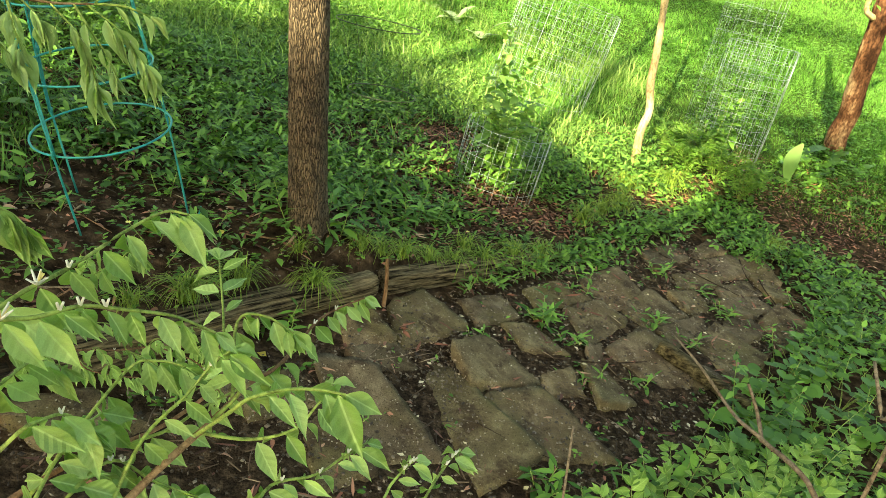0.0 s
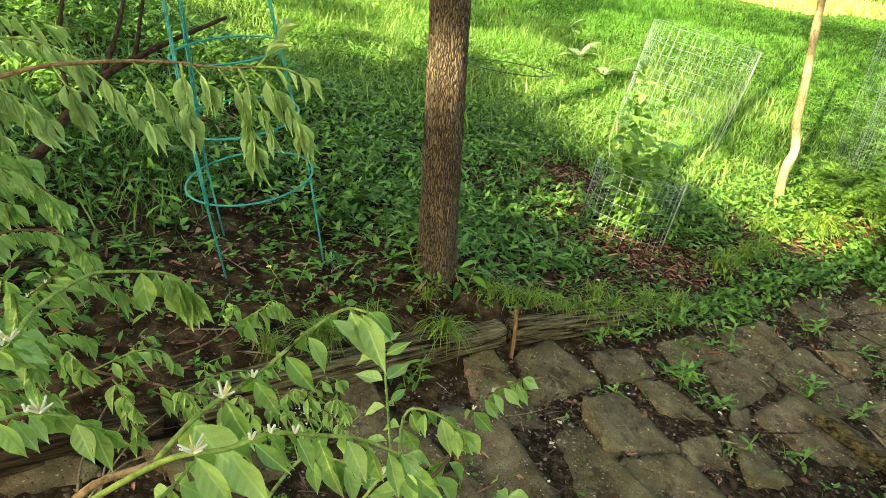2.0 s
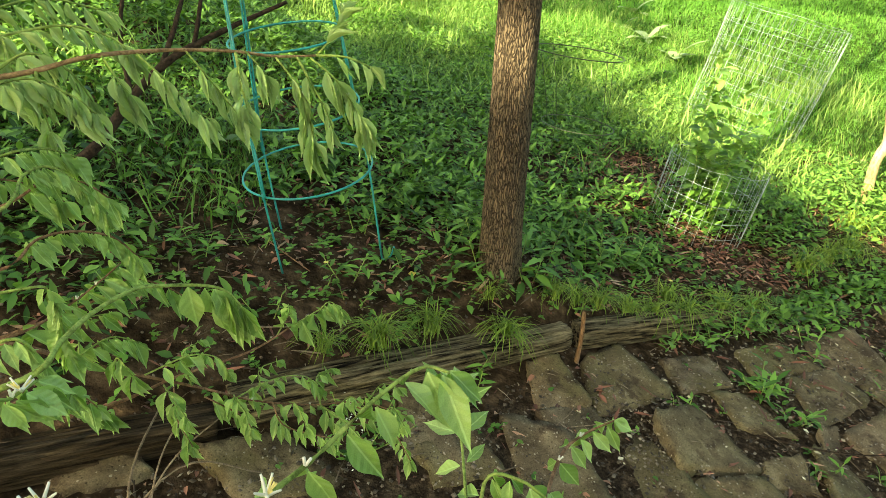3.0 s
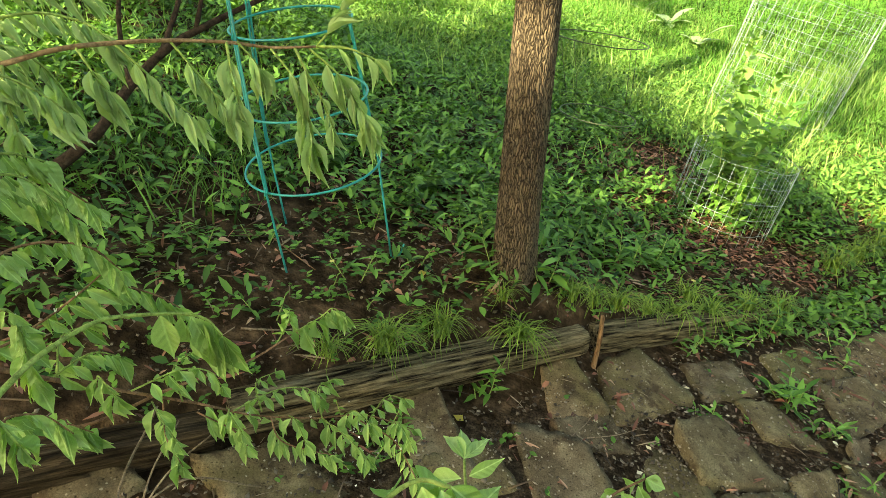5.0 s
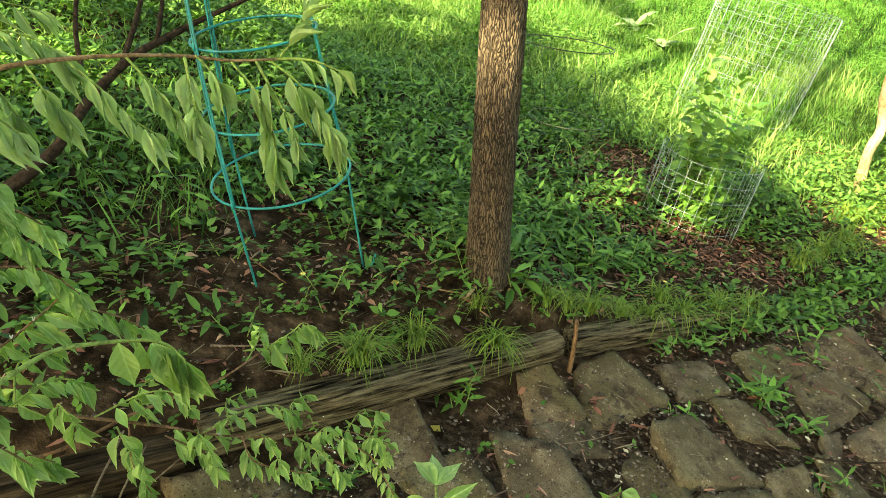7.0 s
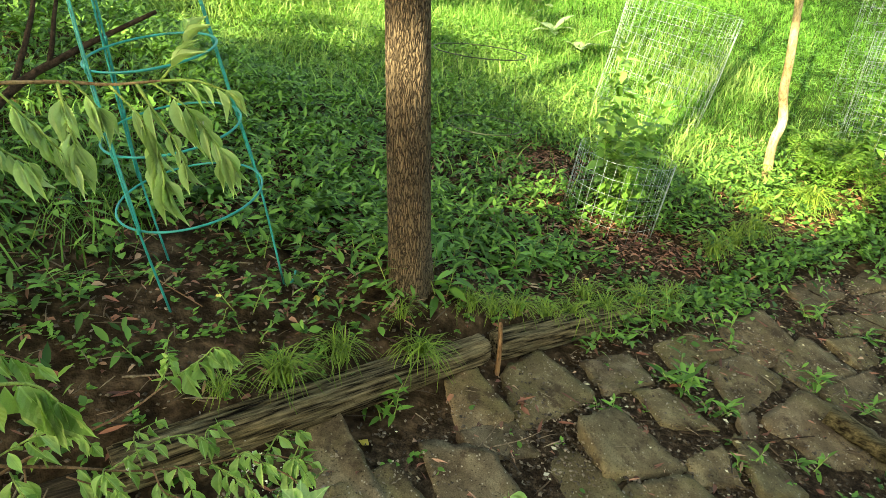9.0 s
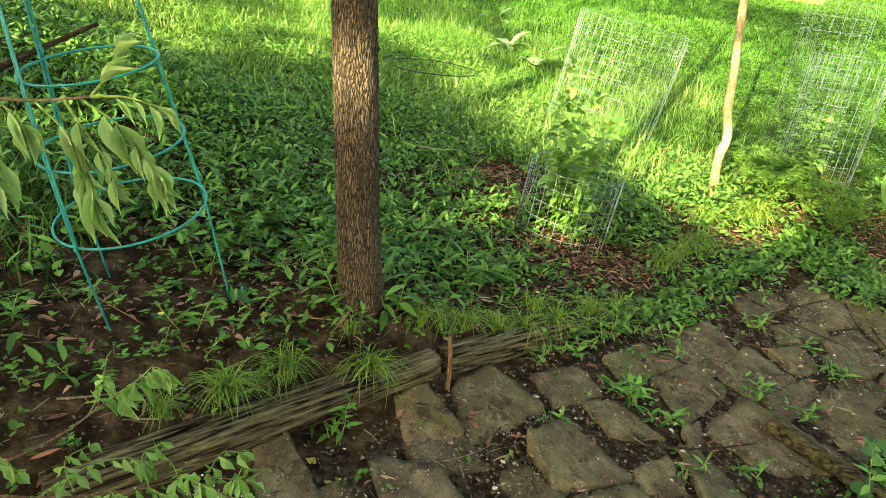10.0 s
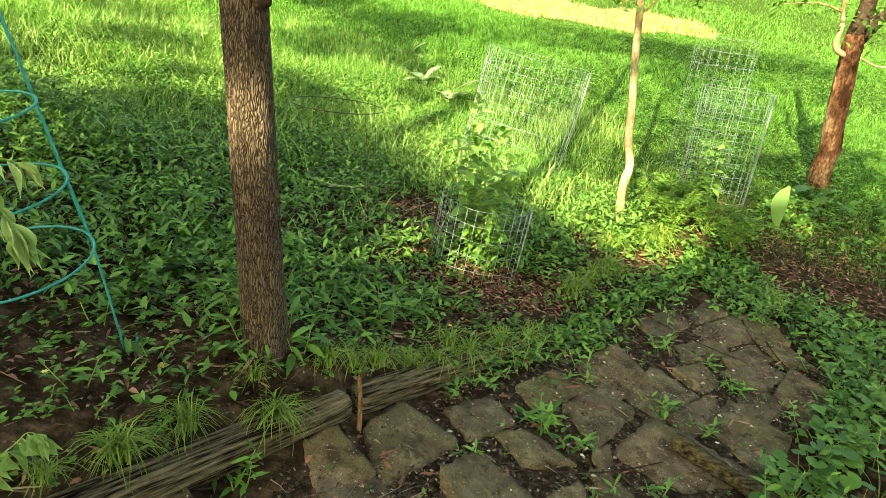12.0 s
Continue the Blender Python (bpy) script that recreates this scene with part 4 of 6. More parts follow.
    spray(t, [(-0.33, 0.46, 0.97), (-0.289, 0.582, 1.033), (-0.259, 0.601, 1.040), (-0.230, 0.606, 1.032)], S, 6, 0.8, start=0.2, seed=15)
    spray(t, [(-0.25, 0.44, 0.97), (-0.232, 0.491, 1.027), (-0.202, 0.530, 1.056), (-0.182, 0.557, 1.081), (-0.168, 0.568, 1.090)], 0.054, 7, 0.7, start=0.2, flowers={4: False}, seed=16)
    spray(t, [(-0.168, 0.572, 1.019), (-0.186, 0.653, 1.070), (-0.155, 0.661, 1.077), (-0.120, 0.658, 1.060)], 0.050, 5, 0.8, start=0.2, seed=17)
    spray(t, [(-0.19, 0.53, 1.008), (-0.14, 0.548, 0.990), (-0.097, 0.562, 0.998), (-0.077, 0.582, 1.017), (-0.062, 0.599, 1.037)], 0.054, 5, 0.7, start=0.2, seed=18)
    spray(t, [(-0.50, 0.2, 0.6), (-0.55, 0.36, 1.05), (-0.530, 0.478, 1.175), (-0.531, 0.511, 1.178), (-0.534, 0.537, 1.175)], 0.050, 6, 0.8, start=0.6, flowers={2: False, 3: True}, seed=19)
    spray(t, [(-0.50, 0.25, 0.95), (-0.450, 0.368, 1.190), (-0.434, 0.410, 1.197), (-0.418, 0.434, 1.186), (-0.390, 0.452, 1.163)], 0.050, 7, 0.9, start=0.4, flowers={2: False, 3: True}, seed=40)


front_bush()


def left_bush():
    t = thing("honeysuckle_bush", -1.5, 0.75, g(-1.5, 0.75), "tall honeysuckle bush with long arching drooping branches", "bush")
    root = (-1.5, 0.75, g(-1.5, 0.75) - 0.03)
    wood(t, [root, (-1.48, 0.8, 0.7), (-1.40, 0.92, 1.12), (-1.204, 0.996, 1.242)], 0.014, 0.0052, M_BRANCH)
    wood(t, [(-1.204, 0.996, 1.242), (-1.109, 1.049, 1.261), (-1.044, 1.086, 1.277), (-0.989, 1.137, 1.298), (-0.941, 1.199, 1.305), (-0.884, 1.260, 1.308), (-0.824, 1.327, 1.304), (-0.766, 1.374, 1.296), (-0.702, 1.420, 1.299)], 0.0052, 0.0022, M_BRANCH)
    S = 0.070
    spray(t, [(-0.702, 1.420, 1.299), (-0.673, 1.440, 1.339), (-0.657, 1.452, 1.372)], 0.066, 5, 0.1, shapes=PALE, start=0.2, seed=20)
    spray(t, [(-0.941, 1.199, 1.304), (-0.897, 1.213, 1.260), (-0.861, 1.228, 1.216), (-0.835, 1.240, 1.194)], S, 8, 0.75, shapes=PALE, start=0.15, seed=21)
    spray(t, [(-0.973, 1.154, 1.301), (-0.947, 1.155, 1.263), (-0.931, 1.162, 1.238)], 0.080, 4, 0.75, shapes=PALE, start=0.3, seed=22)
    spray(t, [(-0.884, 1.260, 1.306), (-0.842, 1.267, 1.258), (-0.806, 1.278, 1.209), (-0.789, 1.282, 1.186)], S, 8, 0.75, shapes=PALE, start=0.15, seed=23)
    spray(t, [(-0.766, 1.373, 1.294), (-0.714, 1.376, 1.236), (-0.697, 1.372, 1.188), (-0.678, 1.355, 1.144)], 0.093, 8, 0.75, shapes=PALE, start=0.15, flowers={2: False}, seed=24)
    spray(t, [(-0.715, 1.413, 1.297), (-0.658, 1.420, 1.255), (-0.611, 1.415, 1.201), (-0.594, 1.415, 1.178)], 0.090, 8, 0.75, shapes=PALE, start=0.15, flowers={3: False}, seed=25)
    spray(t, [(-0.809, 1.337, 1.305), (-0.783, 1.337, 1.282), (-0.770, 1.340, 1.264)], 0.080, 3, 0.75, shapes=PALE, start=0.3, seed=26)
    spray(t, [(-1.40, 0.92, 1.12), (-1.228, 1.071, 1.299), (-1.170, 1.152, 1.313), (-1.110, 1.224, 1.330), (-1.058, 1.272, 1.314), (-1.013, 1.280, 1.285)], S, 15, 0.75, 0.004, 0.0014, M_SHOOT, PALE, start=0.3, seed=27)
    spray(t, [(-1.30, 0.9, 1.15), (-1.048, 0.958, 1.255), (-1.004, 1.023, 1.279), (-0.964, 1.061, 1.254), (-0.934, 1.082, 1.221)], S, 12, 1.2, 0.003, 0.0014, M_SHOOT, PALE, start=0.35, seed=28)
    spray(t, [(-1.35, 1.0, 1.18), (-1.30, 1.15, 1.30), (-1.24, 1.3, 1.36), (-1.16, 1.4, 1.34)], S, 11, 1.0, 0.003, 0.0014, M_SHOOT, PALE, start=0.2, seed=29)
    spray(t, [(-1.109, 1.049, 1.261), (-1.07, 1.10, 1.30), (-1.03, 1.14, 1.27), (-1.0, 1.15, 1.22)], S, 6, 0.75, 0.003, 0.0014, M_SHOOT, PALE, start=0.2, seed=72)
    spray(t, [(-1.044, 1.086, 1.277), (-1.02, 1.06, 1.24), (-1.0, 1.05, 1.19)], S, 5, 0.75, 0.003, 0.0014, M_SHOOT, PALE, start=0.2, seed=73)
    spray(t, [(-1.204, 0.996, 1.242), (-1.15, 1.10, 1.28), (-1.10, 1.16, 1.25), (-1.07, 1.18, 1.20)], S, 6, 0.75, 0.003, 0.0014, M_SHOOT, PALE, start=0.2, seed=74)
    spray(t, [(-0.824, 1.327, 1.304), (-0.80, 1.30, 1.26), (-0.785, 1.29, 1.21)], S, 5, 0.75, 0.003, 0.0014, M_SHOOT, PALE, start=0.2, seed=75)
    spray(t, [(-0.735, 1.40, 1.297), (-0.70, 1.38, 1.26), (-0.665, 1.375, 1.21), (-0.645, 1.37, 1.17)], S, 5, 0.75, 0.003, 0.0014, M_SHOOT, PALE, start=0.2, seed=76)
    spray(t, [(-0.702, 1.420, 1.299), (-0.65, 1.44, 1.30), (-0.60, 1.45, 1.285)], 0.07, 3, 0.75, 0.003, 0.0014, M_SHOOT, PALE, start=0.2, seed=77)
    spray(t, [(-1.170, 1.152, 1.313), (-1.13, 1.12, 1.27), (-1.10, 1.11, 1.22)], S, 5, 0.75, 0.003, 0.0014, M_SHOOT, PALE, start=0.2, seed=78)
    # the arching shoot and the leafy mass under it
    spray(t, [(-1.0, 0.55, 0.80), (-0.74, 0.60, 1.03), (-0.663, 0.645, 1.075), (-0.669, 0.686, 1.085), (-0.672, 0.741, 1.093), (-0.666, 0.803, 1.093), (-0.654, 0.839, 1.083), (-0.623, 0.885, 1.067), (-0.604, 0.907, 1.051), (-0.584, 0.910, 1.030)],
          0.098, 7, 1.3, 0.0040, 0.0016, start=0.72, seed=30)
    wood(t, [root, (-1.3, 0.7, 0.5), (-1.0, 0.55, 0.80)], 0.007, 0.004, M_TWIG)
    spray(t, [(-1.2, 0.75, 1.0), (-0.901, 0.827, 1.139), (-0.921, 0.911, 1.169), (-0.915, 0.955, 1.170), (-0.894, 0.988, 1.130), (-0.870, 1.003, 1.085)], 0.056, 15, 1.0, 0.003, 0.0014, start=0.4, seed=31)
    spray(t, [(-1.3, 0.8, 0.95), (-0.993, 0.881, 1.011), (-0.978, 0.961, 1.036), (-0.964, 1.025, 1.029), (-0.932, 1.075, 1.003), (-0.898, 1.094, 0.959)], 0.060, 17, 0.9, 0.003, 0.0014, M_TWIG, start=0.35, seed=32)
    spray(t, [(-1.3, 0.85, 0.95), (-1.074, 0.999, 1.065), (-1.043, 1.057, 1.095), (-1.016, 1.113, 1.081), (-0.983, 1.151, 1.032)], 0.060, 15, 0.9, 0.003, 0.0014, M_TWIG, start=0.35, seed=33)
    spray(t, [(-1.35, 0.8, 0.75), (-1.060, 0.926, 0.848), (-1.047, 1.039, 0.844), (-1.032, 1.128, 0.865), (-1.023, 1.185, 0.885)], 0.072, 12, 0.7, 0.003, 0.0014, M_TWIG, SLIM, start=0.3, flowers={5: False, 7: False}, seed=34)
    spray(t, [(-1.35, 0.9, 0.7), (-1.081, 1.138, 0.799), (-1.049, 1.224, 0.822), (-1.003, 1.275, 0.791), (-0.959, 1.299, 0.754)], 0.072, 12, 0.8, 0.003, 0.0014, M_TWIG, SLIM, start=0.3, seed=35)
    spray(t, [(-1.1, 0.7, 0.98), (-0.897, 0.835, 1.026), (-0.880, 0.879, 1.005), (-0.864, 0.873, 0.958), (-0.857, 0.867, 0.908)], 0.058, 10, 0.6, 0.0025, 0.0012, start=0.4, flowers={2: False}, seed=36)
    spray(t, [(-1.2, 0.7, 0.75), (-0.919, 0.803, 0.843), (-0.926, 0.874, 0.820), (-0.914, 0.915, 0.790), (-0.889, 0.934, 0.748)], 0.058, 11, 0.8, 0.0025, 0.0012, M_TWIG, start=0.4, seed=37)
    spray(t, [(-1.25, 0.75, 0.62), (-1.05, 0.92, 0.72), (-1.0, 1.0, 0.68), (-0.98, 1.05, 0.62)], 0.072, 11, 0.8, 0.0025, 0.0012, M_TWIG, SLIM, start=0.3, seed=38)
    spray(t, [(-1.0, 0.55, 0.80), (-0.80, 0.64, 1.02), (-0.724, 0.672, 1.085), (-0.706, 0.692, 1.051), (-0.679, 0.697, 1.005)], 0.056, 10, 0.9, 0.003, 0.0014, start=0.4, seed=41)
    spray(t, [(-1.2, 0.8, 1.05), (-0.98, 0.90, 1.18), (-0.945, 0.97, 1.19), (-0.936, 1.027, 1.163)], 0.062, 10, 1.0, 0.003, 0.0014, start=0.4, seed=42)
    spray(t, [(-1.4, 0.9, 1.0), (-1.25, 1.05, 1.06), (-1.2, 1.15, 1.04), (-1.15, 1.2, 0.99)], 0.080, 11, 0.9, 0.0025, 0.0012, M_TWIG, SLIM, start=0.2, seed=39)


left_bush()


def low_bush():
    t = thing("honeysuckle_bush", -1.45, 1.0, g(-1.45, 1.0), "low honeysuckle sprays drooping over the timber edging", "bush")
    root = (-1.45, 1.0, g(-1.45, 1.0) - 0.03)
    wood(t, [root, (-1.3, 0.95, 0.75), (-1.022, 0.899, 0.867), (-0.997, 1.016, 0.761), (-0.961, 1.130, 0.660), (-0.893, 1.234, 0.571)], 0.006, 0.003, M_TWIG)
    wood(t, [root, (-1.25, 0.98, 0.6), (-1.042, 1.064, 0.598), (-0.968, 1.244, 0.578), (-0.875, 1.402, 0.569), (-0.817, 1.513, 0.592)], 0.005, 0.002, M_TWIG)
    S = 0.052
    spray(t, [(-0.893, 1.234, 0.571), (-0.817, 1.321, 0.492), (-0.715, 1.424, 0.431), (-0.613, 1.496, 0.413), (-0.498, 1.535, 0.371)], S, 16, 0.8, 0.0028, 0.0012, M_TWIG, SLIM, start=0.02, flowers={3: False, 7: False}, seed=50)
    spray(t, [(-0.888, 1.224, 0.557), (-0.816, 1.252, 0.502), (-0.786, 1.245, 0.478)], S, 8, 0.9, 0.002, 0.001, M_TWIG, SLIM, start=0.1, seed=51)
    spray(t, [(-0.783, 1.336, 0.486), (-0.745, 1.315, 0.445), (-0.673, 1.338, 0.416), (-0.636, 1.349, 0.409)], S, 11, 0.9, 0.002, 0.001, M_TWIG, SLIM, start=0.1, seed=52)
    spray(t, [(-0.614, 1.462, 0.423), (-0.525, 1.461, 0.390), (-0.466, 1.418, 0.360), (-0.446, 1.405, 0.343)], S, 11, 0.9, 0.002, 0.001, M_TWIG, SLIM, start=0.1, flowers={4: False}, seed=53)
    spray(t, [(-0.817, 1.513, 0.592), (-0.769, 1.571, 0.619), (-0.749, 1.593, 0.636), (-0.72, 1.60, 0.62)], 0.074, 7, 1.0, 0.002, 0.001, M_SHOOT, SLIM, start=0.05, seed=54)
    spray(t, [(-0.84, 1.47, 0.58), (-0.83, 1.52, 0.62), (-0.85, 1.56, 0.62)], 0.067, 4, 0.9, 0.0018, 0.001, M_SHOOT, SLIM, start=0.2, seed=55)
    spray(t, [(-0.961, 1.130, 0.660), (-0.90, 1.20, 0.68), (-0.86, 1.24, 0.66), (-0.84, 1.25, 0.62)], S, 9, 0.8, 0.002, 0.001, M_SHOOT, SLIM, start=0.1, seed=56)
    spray(t, [(-0.93, 1.18, 0.61), (-0.90, 1.14, 0.56), (-0.86, 1.13, 0.50)], S, 9, 0.9, 0.002, 0.001, M_TWIG, SLIM, start=0.1, seed=57)
    spray(t, [(-0.85, 1.28, 0.52), (-0.80, 1.38, 0.52), (-0.75, 1.44, 0.50), (-0.72, 1.46, 0.46)], S, 9, 0.8, 0.002, 0.001, M_SHOOT, SLIM, start=0.1, seed=58)
    spray(t, [(-0.70, 1.43, 0.43), (-0.62, 1.40, 0.42), (-0.56, 1.39, 0.38)], S, 8, 0.8, 0.002, 0.001, M_SHOOT, SLIM, start=0.1, seed=59)
    spray(t, [(-1.0, 1.0, 0.77), (-0.98, 1.08, 0.78), (-0.95, 1.12, 0.75)], S, 8, 0.8, 0.002, 0.001, M_SHOOT, SLIM, start=0.1, seed=60)
    spray(t, [(-0.850, 1.280, 0.530), (-0.820, 1.240, 0.560), (-0.780, 1.220, 0.540)], 0.056, 4, 0.9, 0.002, 0.001, M_SHOOT, SLIM, start=0.1, seed=61)
    spray(t, [(-0.760, 1.380, 0.460), (-0.720, 1.340, 0.490), (-0.680, 1.310, 0.460)], 0.056, 4, 0.9, 0.002, 0.001, M_SHOOT, SLIM, start=0.1, seed=62)
    spray(t, [(-0.660, 1.460, 0.420), (-0.620, 1.440, 0.470), (-0.570, 1.430, 0.450)], 0.056, 4, 0.9, 0.002, 0.001, M_SHOOT, SLIM, start=0.1, seed=63)
    spray(t, [(-0.550, 1.520, 0.390), (-0.520, 1.480, 0.430), (-0.480, 1.450, 0.410)], 0.056, 4, 0.9, 0.002, 0.001, M_SHOOT, SLIM, start=0.1, seed=64)
    spray(t, [(-0.900, 1.200, 0.600), (-0.930, 1.220, 0.660), (-0.920, 1.270, 0.670)], 0.056, 4, 0.9, 0.002, 0.001, M_SHOOT, SLIM, start=0.1, seed=65)
    spray(t, [(-0.800, 1.330, 0.500), (-0.830, 1.360, 0.550), (-0.810, 1.410, 0.550)], 0.056, 4, 0.9, 0.002, 0.001, M_SHOOT, SLIM, start=0.1, seed=66)
    spray(t, [(-0.700, 1.430, 0.430), (-0.730, 1.470, 0.480), (-0.710, 1.520, 0.480)], 0.056, 4, 0.9, 0.002, 0.001, M_SHOOT, SLIM, start=0.1, seed=67)
    spray(t, [(-0.980, 1.080, 0.720), (-0.940, 1.050, 0.760), (-0.900, 1.040, 0.730)], 0.056, 4, 0.9, 0.002, 0.001, M_SHOOT, SLIM, start=0.1, seed=68)
    spray(t, [(-0.930, 1.150, 0.630), (-0.880, 1.110, 0.640), (-0.840, 1.100, 0.600)], 0.056, 4, 0.9, 0.002, 0.001, M_SHOOT, SLIM, start=0.1, seed=69)
    spray(t, [(-1.000, 1.020, 0.760), (-1.040, 1.080, 0.800), (-1.030, 1.140, 0.790)], 0.056, 4, 0.9, 0.002, 0.001, M_SHOOT, SLIM, start=0.1, seed=70)
    spray(t, [(-0.600, 1.490, 0.410), (-0.580, 1.550, 0.440), (-0.540, 1.580, 0.420)], 0.056, 4, 0.9, 0.002, 0.001, M_SHOOT, SLIM, start=0.1, seed=71)


low_bush()


def dark_limb():
    t = thing("fallen_limb", -1.9, 1.7, g(-1.9, 1.7), "dark bare limb rising slantwise out of the weeds", "branch")
    wood(t, [(-1.98, 1.58, g(-1.98, 1.58) - 0.02), (-1.875, 1.738, 0.687), (-1.814, 1.837, 0.738), (-1.737, 1.960, 0.835), (-1.707, 2.104, 0.964), (-1.650, 2.247, 1.077), (-1.578, 2.376, 1.145), (-1.511, 2.489, 1.198), (-1.383, 2.630, 1.279)], 0.026, 0.007, M_LIMB, "limb")
    wood(t, [(-1.664, 2.218, 1.052), (-1.681, 2.297, 1.123), (-1.689, 2.369, 1.208), (-1.722, 2.484, 1.346), (-1.73, 2.6, 1.8)], 0.011, 0.006, M_LIMB, "shoot")
    wood(t, [(-1.604, 2.328, 1.119), (-1.605, 2.363, 1.180), (-1.625, 2.420, 1.248), (-1.666, 2.526, 1.387), (-1.7, 2.6, 1.8)], 0.009, 0.005, M_LIMB, "shoot")
    wood(t, [(-1.707, 2.104, 0.964), (-1.80, 2.2, 1.15), (-1.83, 2.3, 1.4), (-1.86, 2.35, 1.8)], 0.009, 0.005, M_LIMB, "shoot")


dark_limb()


# ---------------------------------------------------------------- plants with a place of their own
def sedge(x, y, size, n, seed, label, group="sedge tufts"):
    r = np.random.default_rng(seed)
    z = g(x, y)
    t = thing("sedge_tuft", x, y, z, label, "grass tuft", group)
    p = np.array((x, y, z - 0.005)) + np.c_[r.normal(size=(n, 2)) * 0.022 * size / 0.2, np.zeros(n)]
    yaw = r.uniform(0, 6.28, n)
    s = r.uniform(0.55, 1.15, n) * size
    v = strewn(arch_shape(0.020), p, yaw, r.uniform(-0.1, 0.45, n), r.uniform(-0.25, 0.25, n), s)
    under(new("foliage", mesh_from("foliage", [v], M_SEDGE)), t)


for i, (x, y, s, n) in enumerate(((-0.72, 1.92, 0.165, 150), (-0.575, 2.075, 0.15, 130), (-0.335, 2.21, 0.17, 170), (-0.19, 2.48, 0.14, 100), (-0.01, 2.63, 0.15, 100), (0.23, 2.80, 0.16, 130), (0.40, 2.95, 0.17, 140),
                                  (0.58, 3.12, 0.17, 150), (0.75, 3.26, 0.16, 120), (-0.86, 1.80, 0.12, 90), (0.30, 2.98, 0.15, 90), (0.12, 2.72, 0.13, 90), (-0.42, 2.30, 0.11, 60), (-0.10, 2.55, 0.13, 70))):
    sedge(x, y, s * 0.88, int(n * 0.8), 100 + i, "arching yellow-green sedge tuft behind the timber edging")
for i, (x, y, s, n) in enumerate(((1.48, 4.28, 0.20, 120), (2.05, 4.98, 0.24, 160), (1.12, 3.86, 0.18, 110), (2.72, 4.33, 0.16, 110), (1.30, 4.10, 0.18, 90), (1.62, 4.72, 0.2, 110))):
    sedge(x, y, s, n, 130 + i, "yellow-green grass tuft at the sunny end of the bed")


def weed(x, y, tall, n, leaf, seed, label, name="weed", width=0.20, material=None, droop=0.35, stems=1, spread=0.05, category="weed", group="weeds", lift=0.0):
    """A leafy weed: upright stems with leaves spiralling up them."""
    r = np.random.default_rng(seed)
    z = g(x, y) + lift
    t = thing(name, x, y, z, label, category, group)
    pos, yaw, pit, sc = [], [], [], []
    for k in range(stems):
        a = k * 2.4 + r.uniform(0, 1)
        foot = Vector((x + math.cos(a) * spread * 0.4 * (stems > 1), y + math.sin(a) * spread * 0.4 * (stems > 1), z - 0.01))
        h = tall * r.uniform(0.65, 1.1)
        top = foot + Vector((math.cos(a) * spread * r.uniform(0.4, 1.4), math.sin(a) * spread * r.uniform(0.4, 1.4), h))
        mid = foot.lerp(top, 0.5) + Vector((r.uniform(-0.1, 0.1), r.uniform(-0.1, 0.1), 0)) * tall * 0.5
        bm = bmesh.new()
        tube(bm, [foot, mid, top], 0.0026, 0.0012, 5, 3)
        part("stem", bm, M_SHOOT, t)
        for j in range(n):
            f = 0.18 + 0.82 * (j + 0.5) / n
            q = foot.lerp(mid, f * 2) if f < 0.5 else mid.lerp(top, f * 2 - 1)
            pos.append(q)
            yaw.append(a + j * 2.4 + r.uniform(-0.4, 0.4))
            pit.append(r.uniform(-droop, 0.55) + 0.5 * (f > 0.9))
            sc.append(leaf * r.uniform(0.6, 1.15) * (1.1 - 0.45 * f))
    m = len(pos)
    v = strewn(oval_shape(width, 0.06, 0.16), np.array(pos), np.array(yaw), np.array(pit), r.uniform(-0.4, 0.4, m), np.array(sc))
    under(new("foliage", mesh_from("foliage", [v], material or M_WEED)), t)
    return t


# lance-leaved sprouts round the tree and along the timbers
for i, (x, y, h, n, lf) in enumerate(((-0.36, 2.50, 0.14, 9, 0.10), (-0.29, 2.45, 0.12, 8, 0.11), (-0.52, 2.52, 0.15, 7, 0.10), (-0.47, 2.42, 0.10, 8, 0.09), (0.02, 2.98, 0.20, 14, 0.09), (-0.06, 2.92, 0.16, 12, 0.08),
                                      (0.12, 3.12, 0.18, 12, 0.08), (-0.44, 2.01, 0.13, 9, 0.06), (-0.40, 1.97, 0.09, 7, 0.055), (0.48, 3.02, 0.12, 10, 0.06), (0.66, 3.00, 0.12, 12, 0.05), (0.76, 3.12, 0.13, 12, 0.05),
                                      (0.55, 2.88, 0.08, 9, 0.05), (0.32, 2.72, 0.06, 9, 0.045), (0.40, 2.78, 0.07, 9, 0.05), (0.88, 3.30, 0.12, 10, 0.06), (-0.62, 1.66, 0.10, 9, 0.05), (-0.90, 2.10, 0.10, 8, 0.06), (-0.75, 2.30, 0.07, 7, 0.05))):
    weed(x, y, h * 1.1, n, lf * 1.35, 200 + i, "lance-leaved green weed growing beside the timber edging", width=0.13, droop=0.2, stems=2)

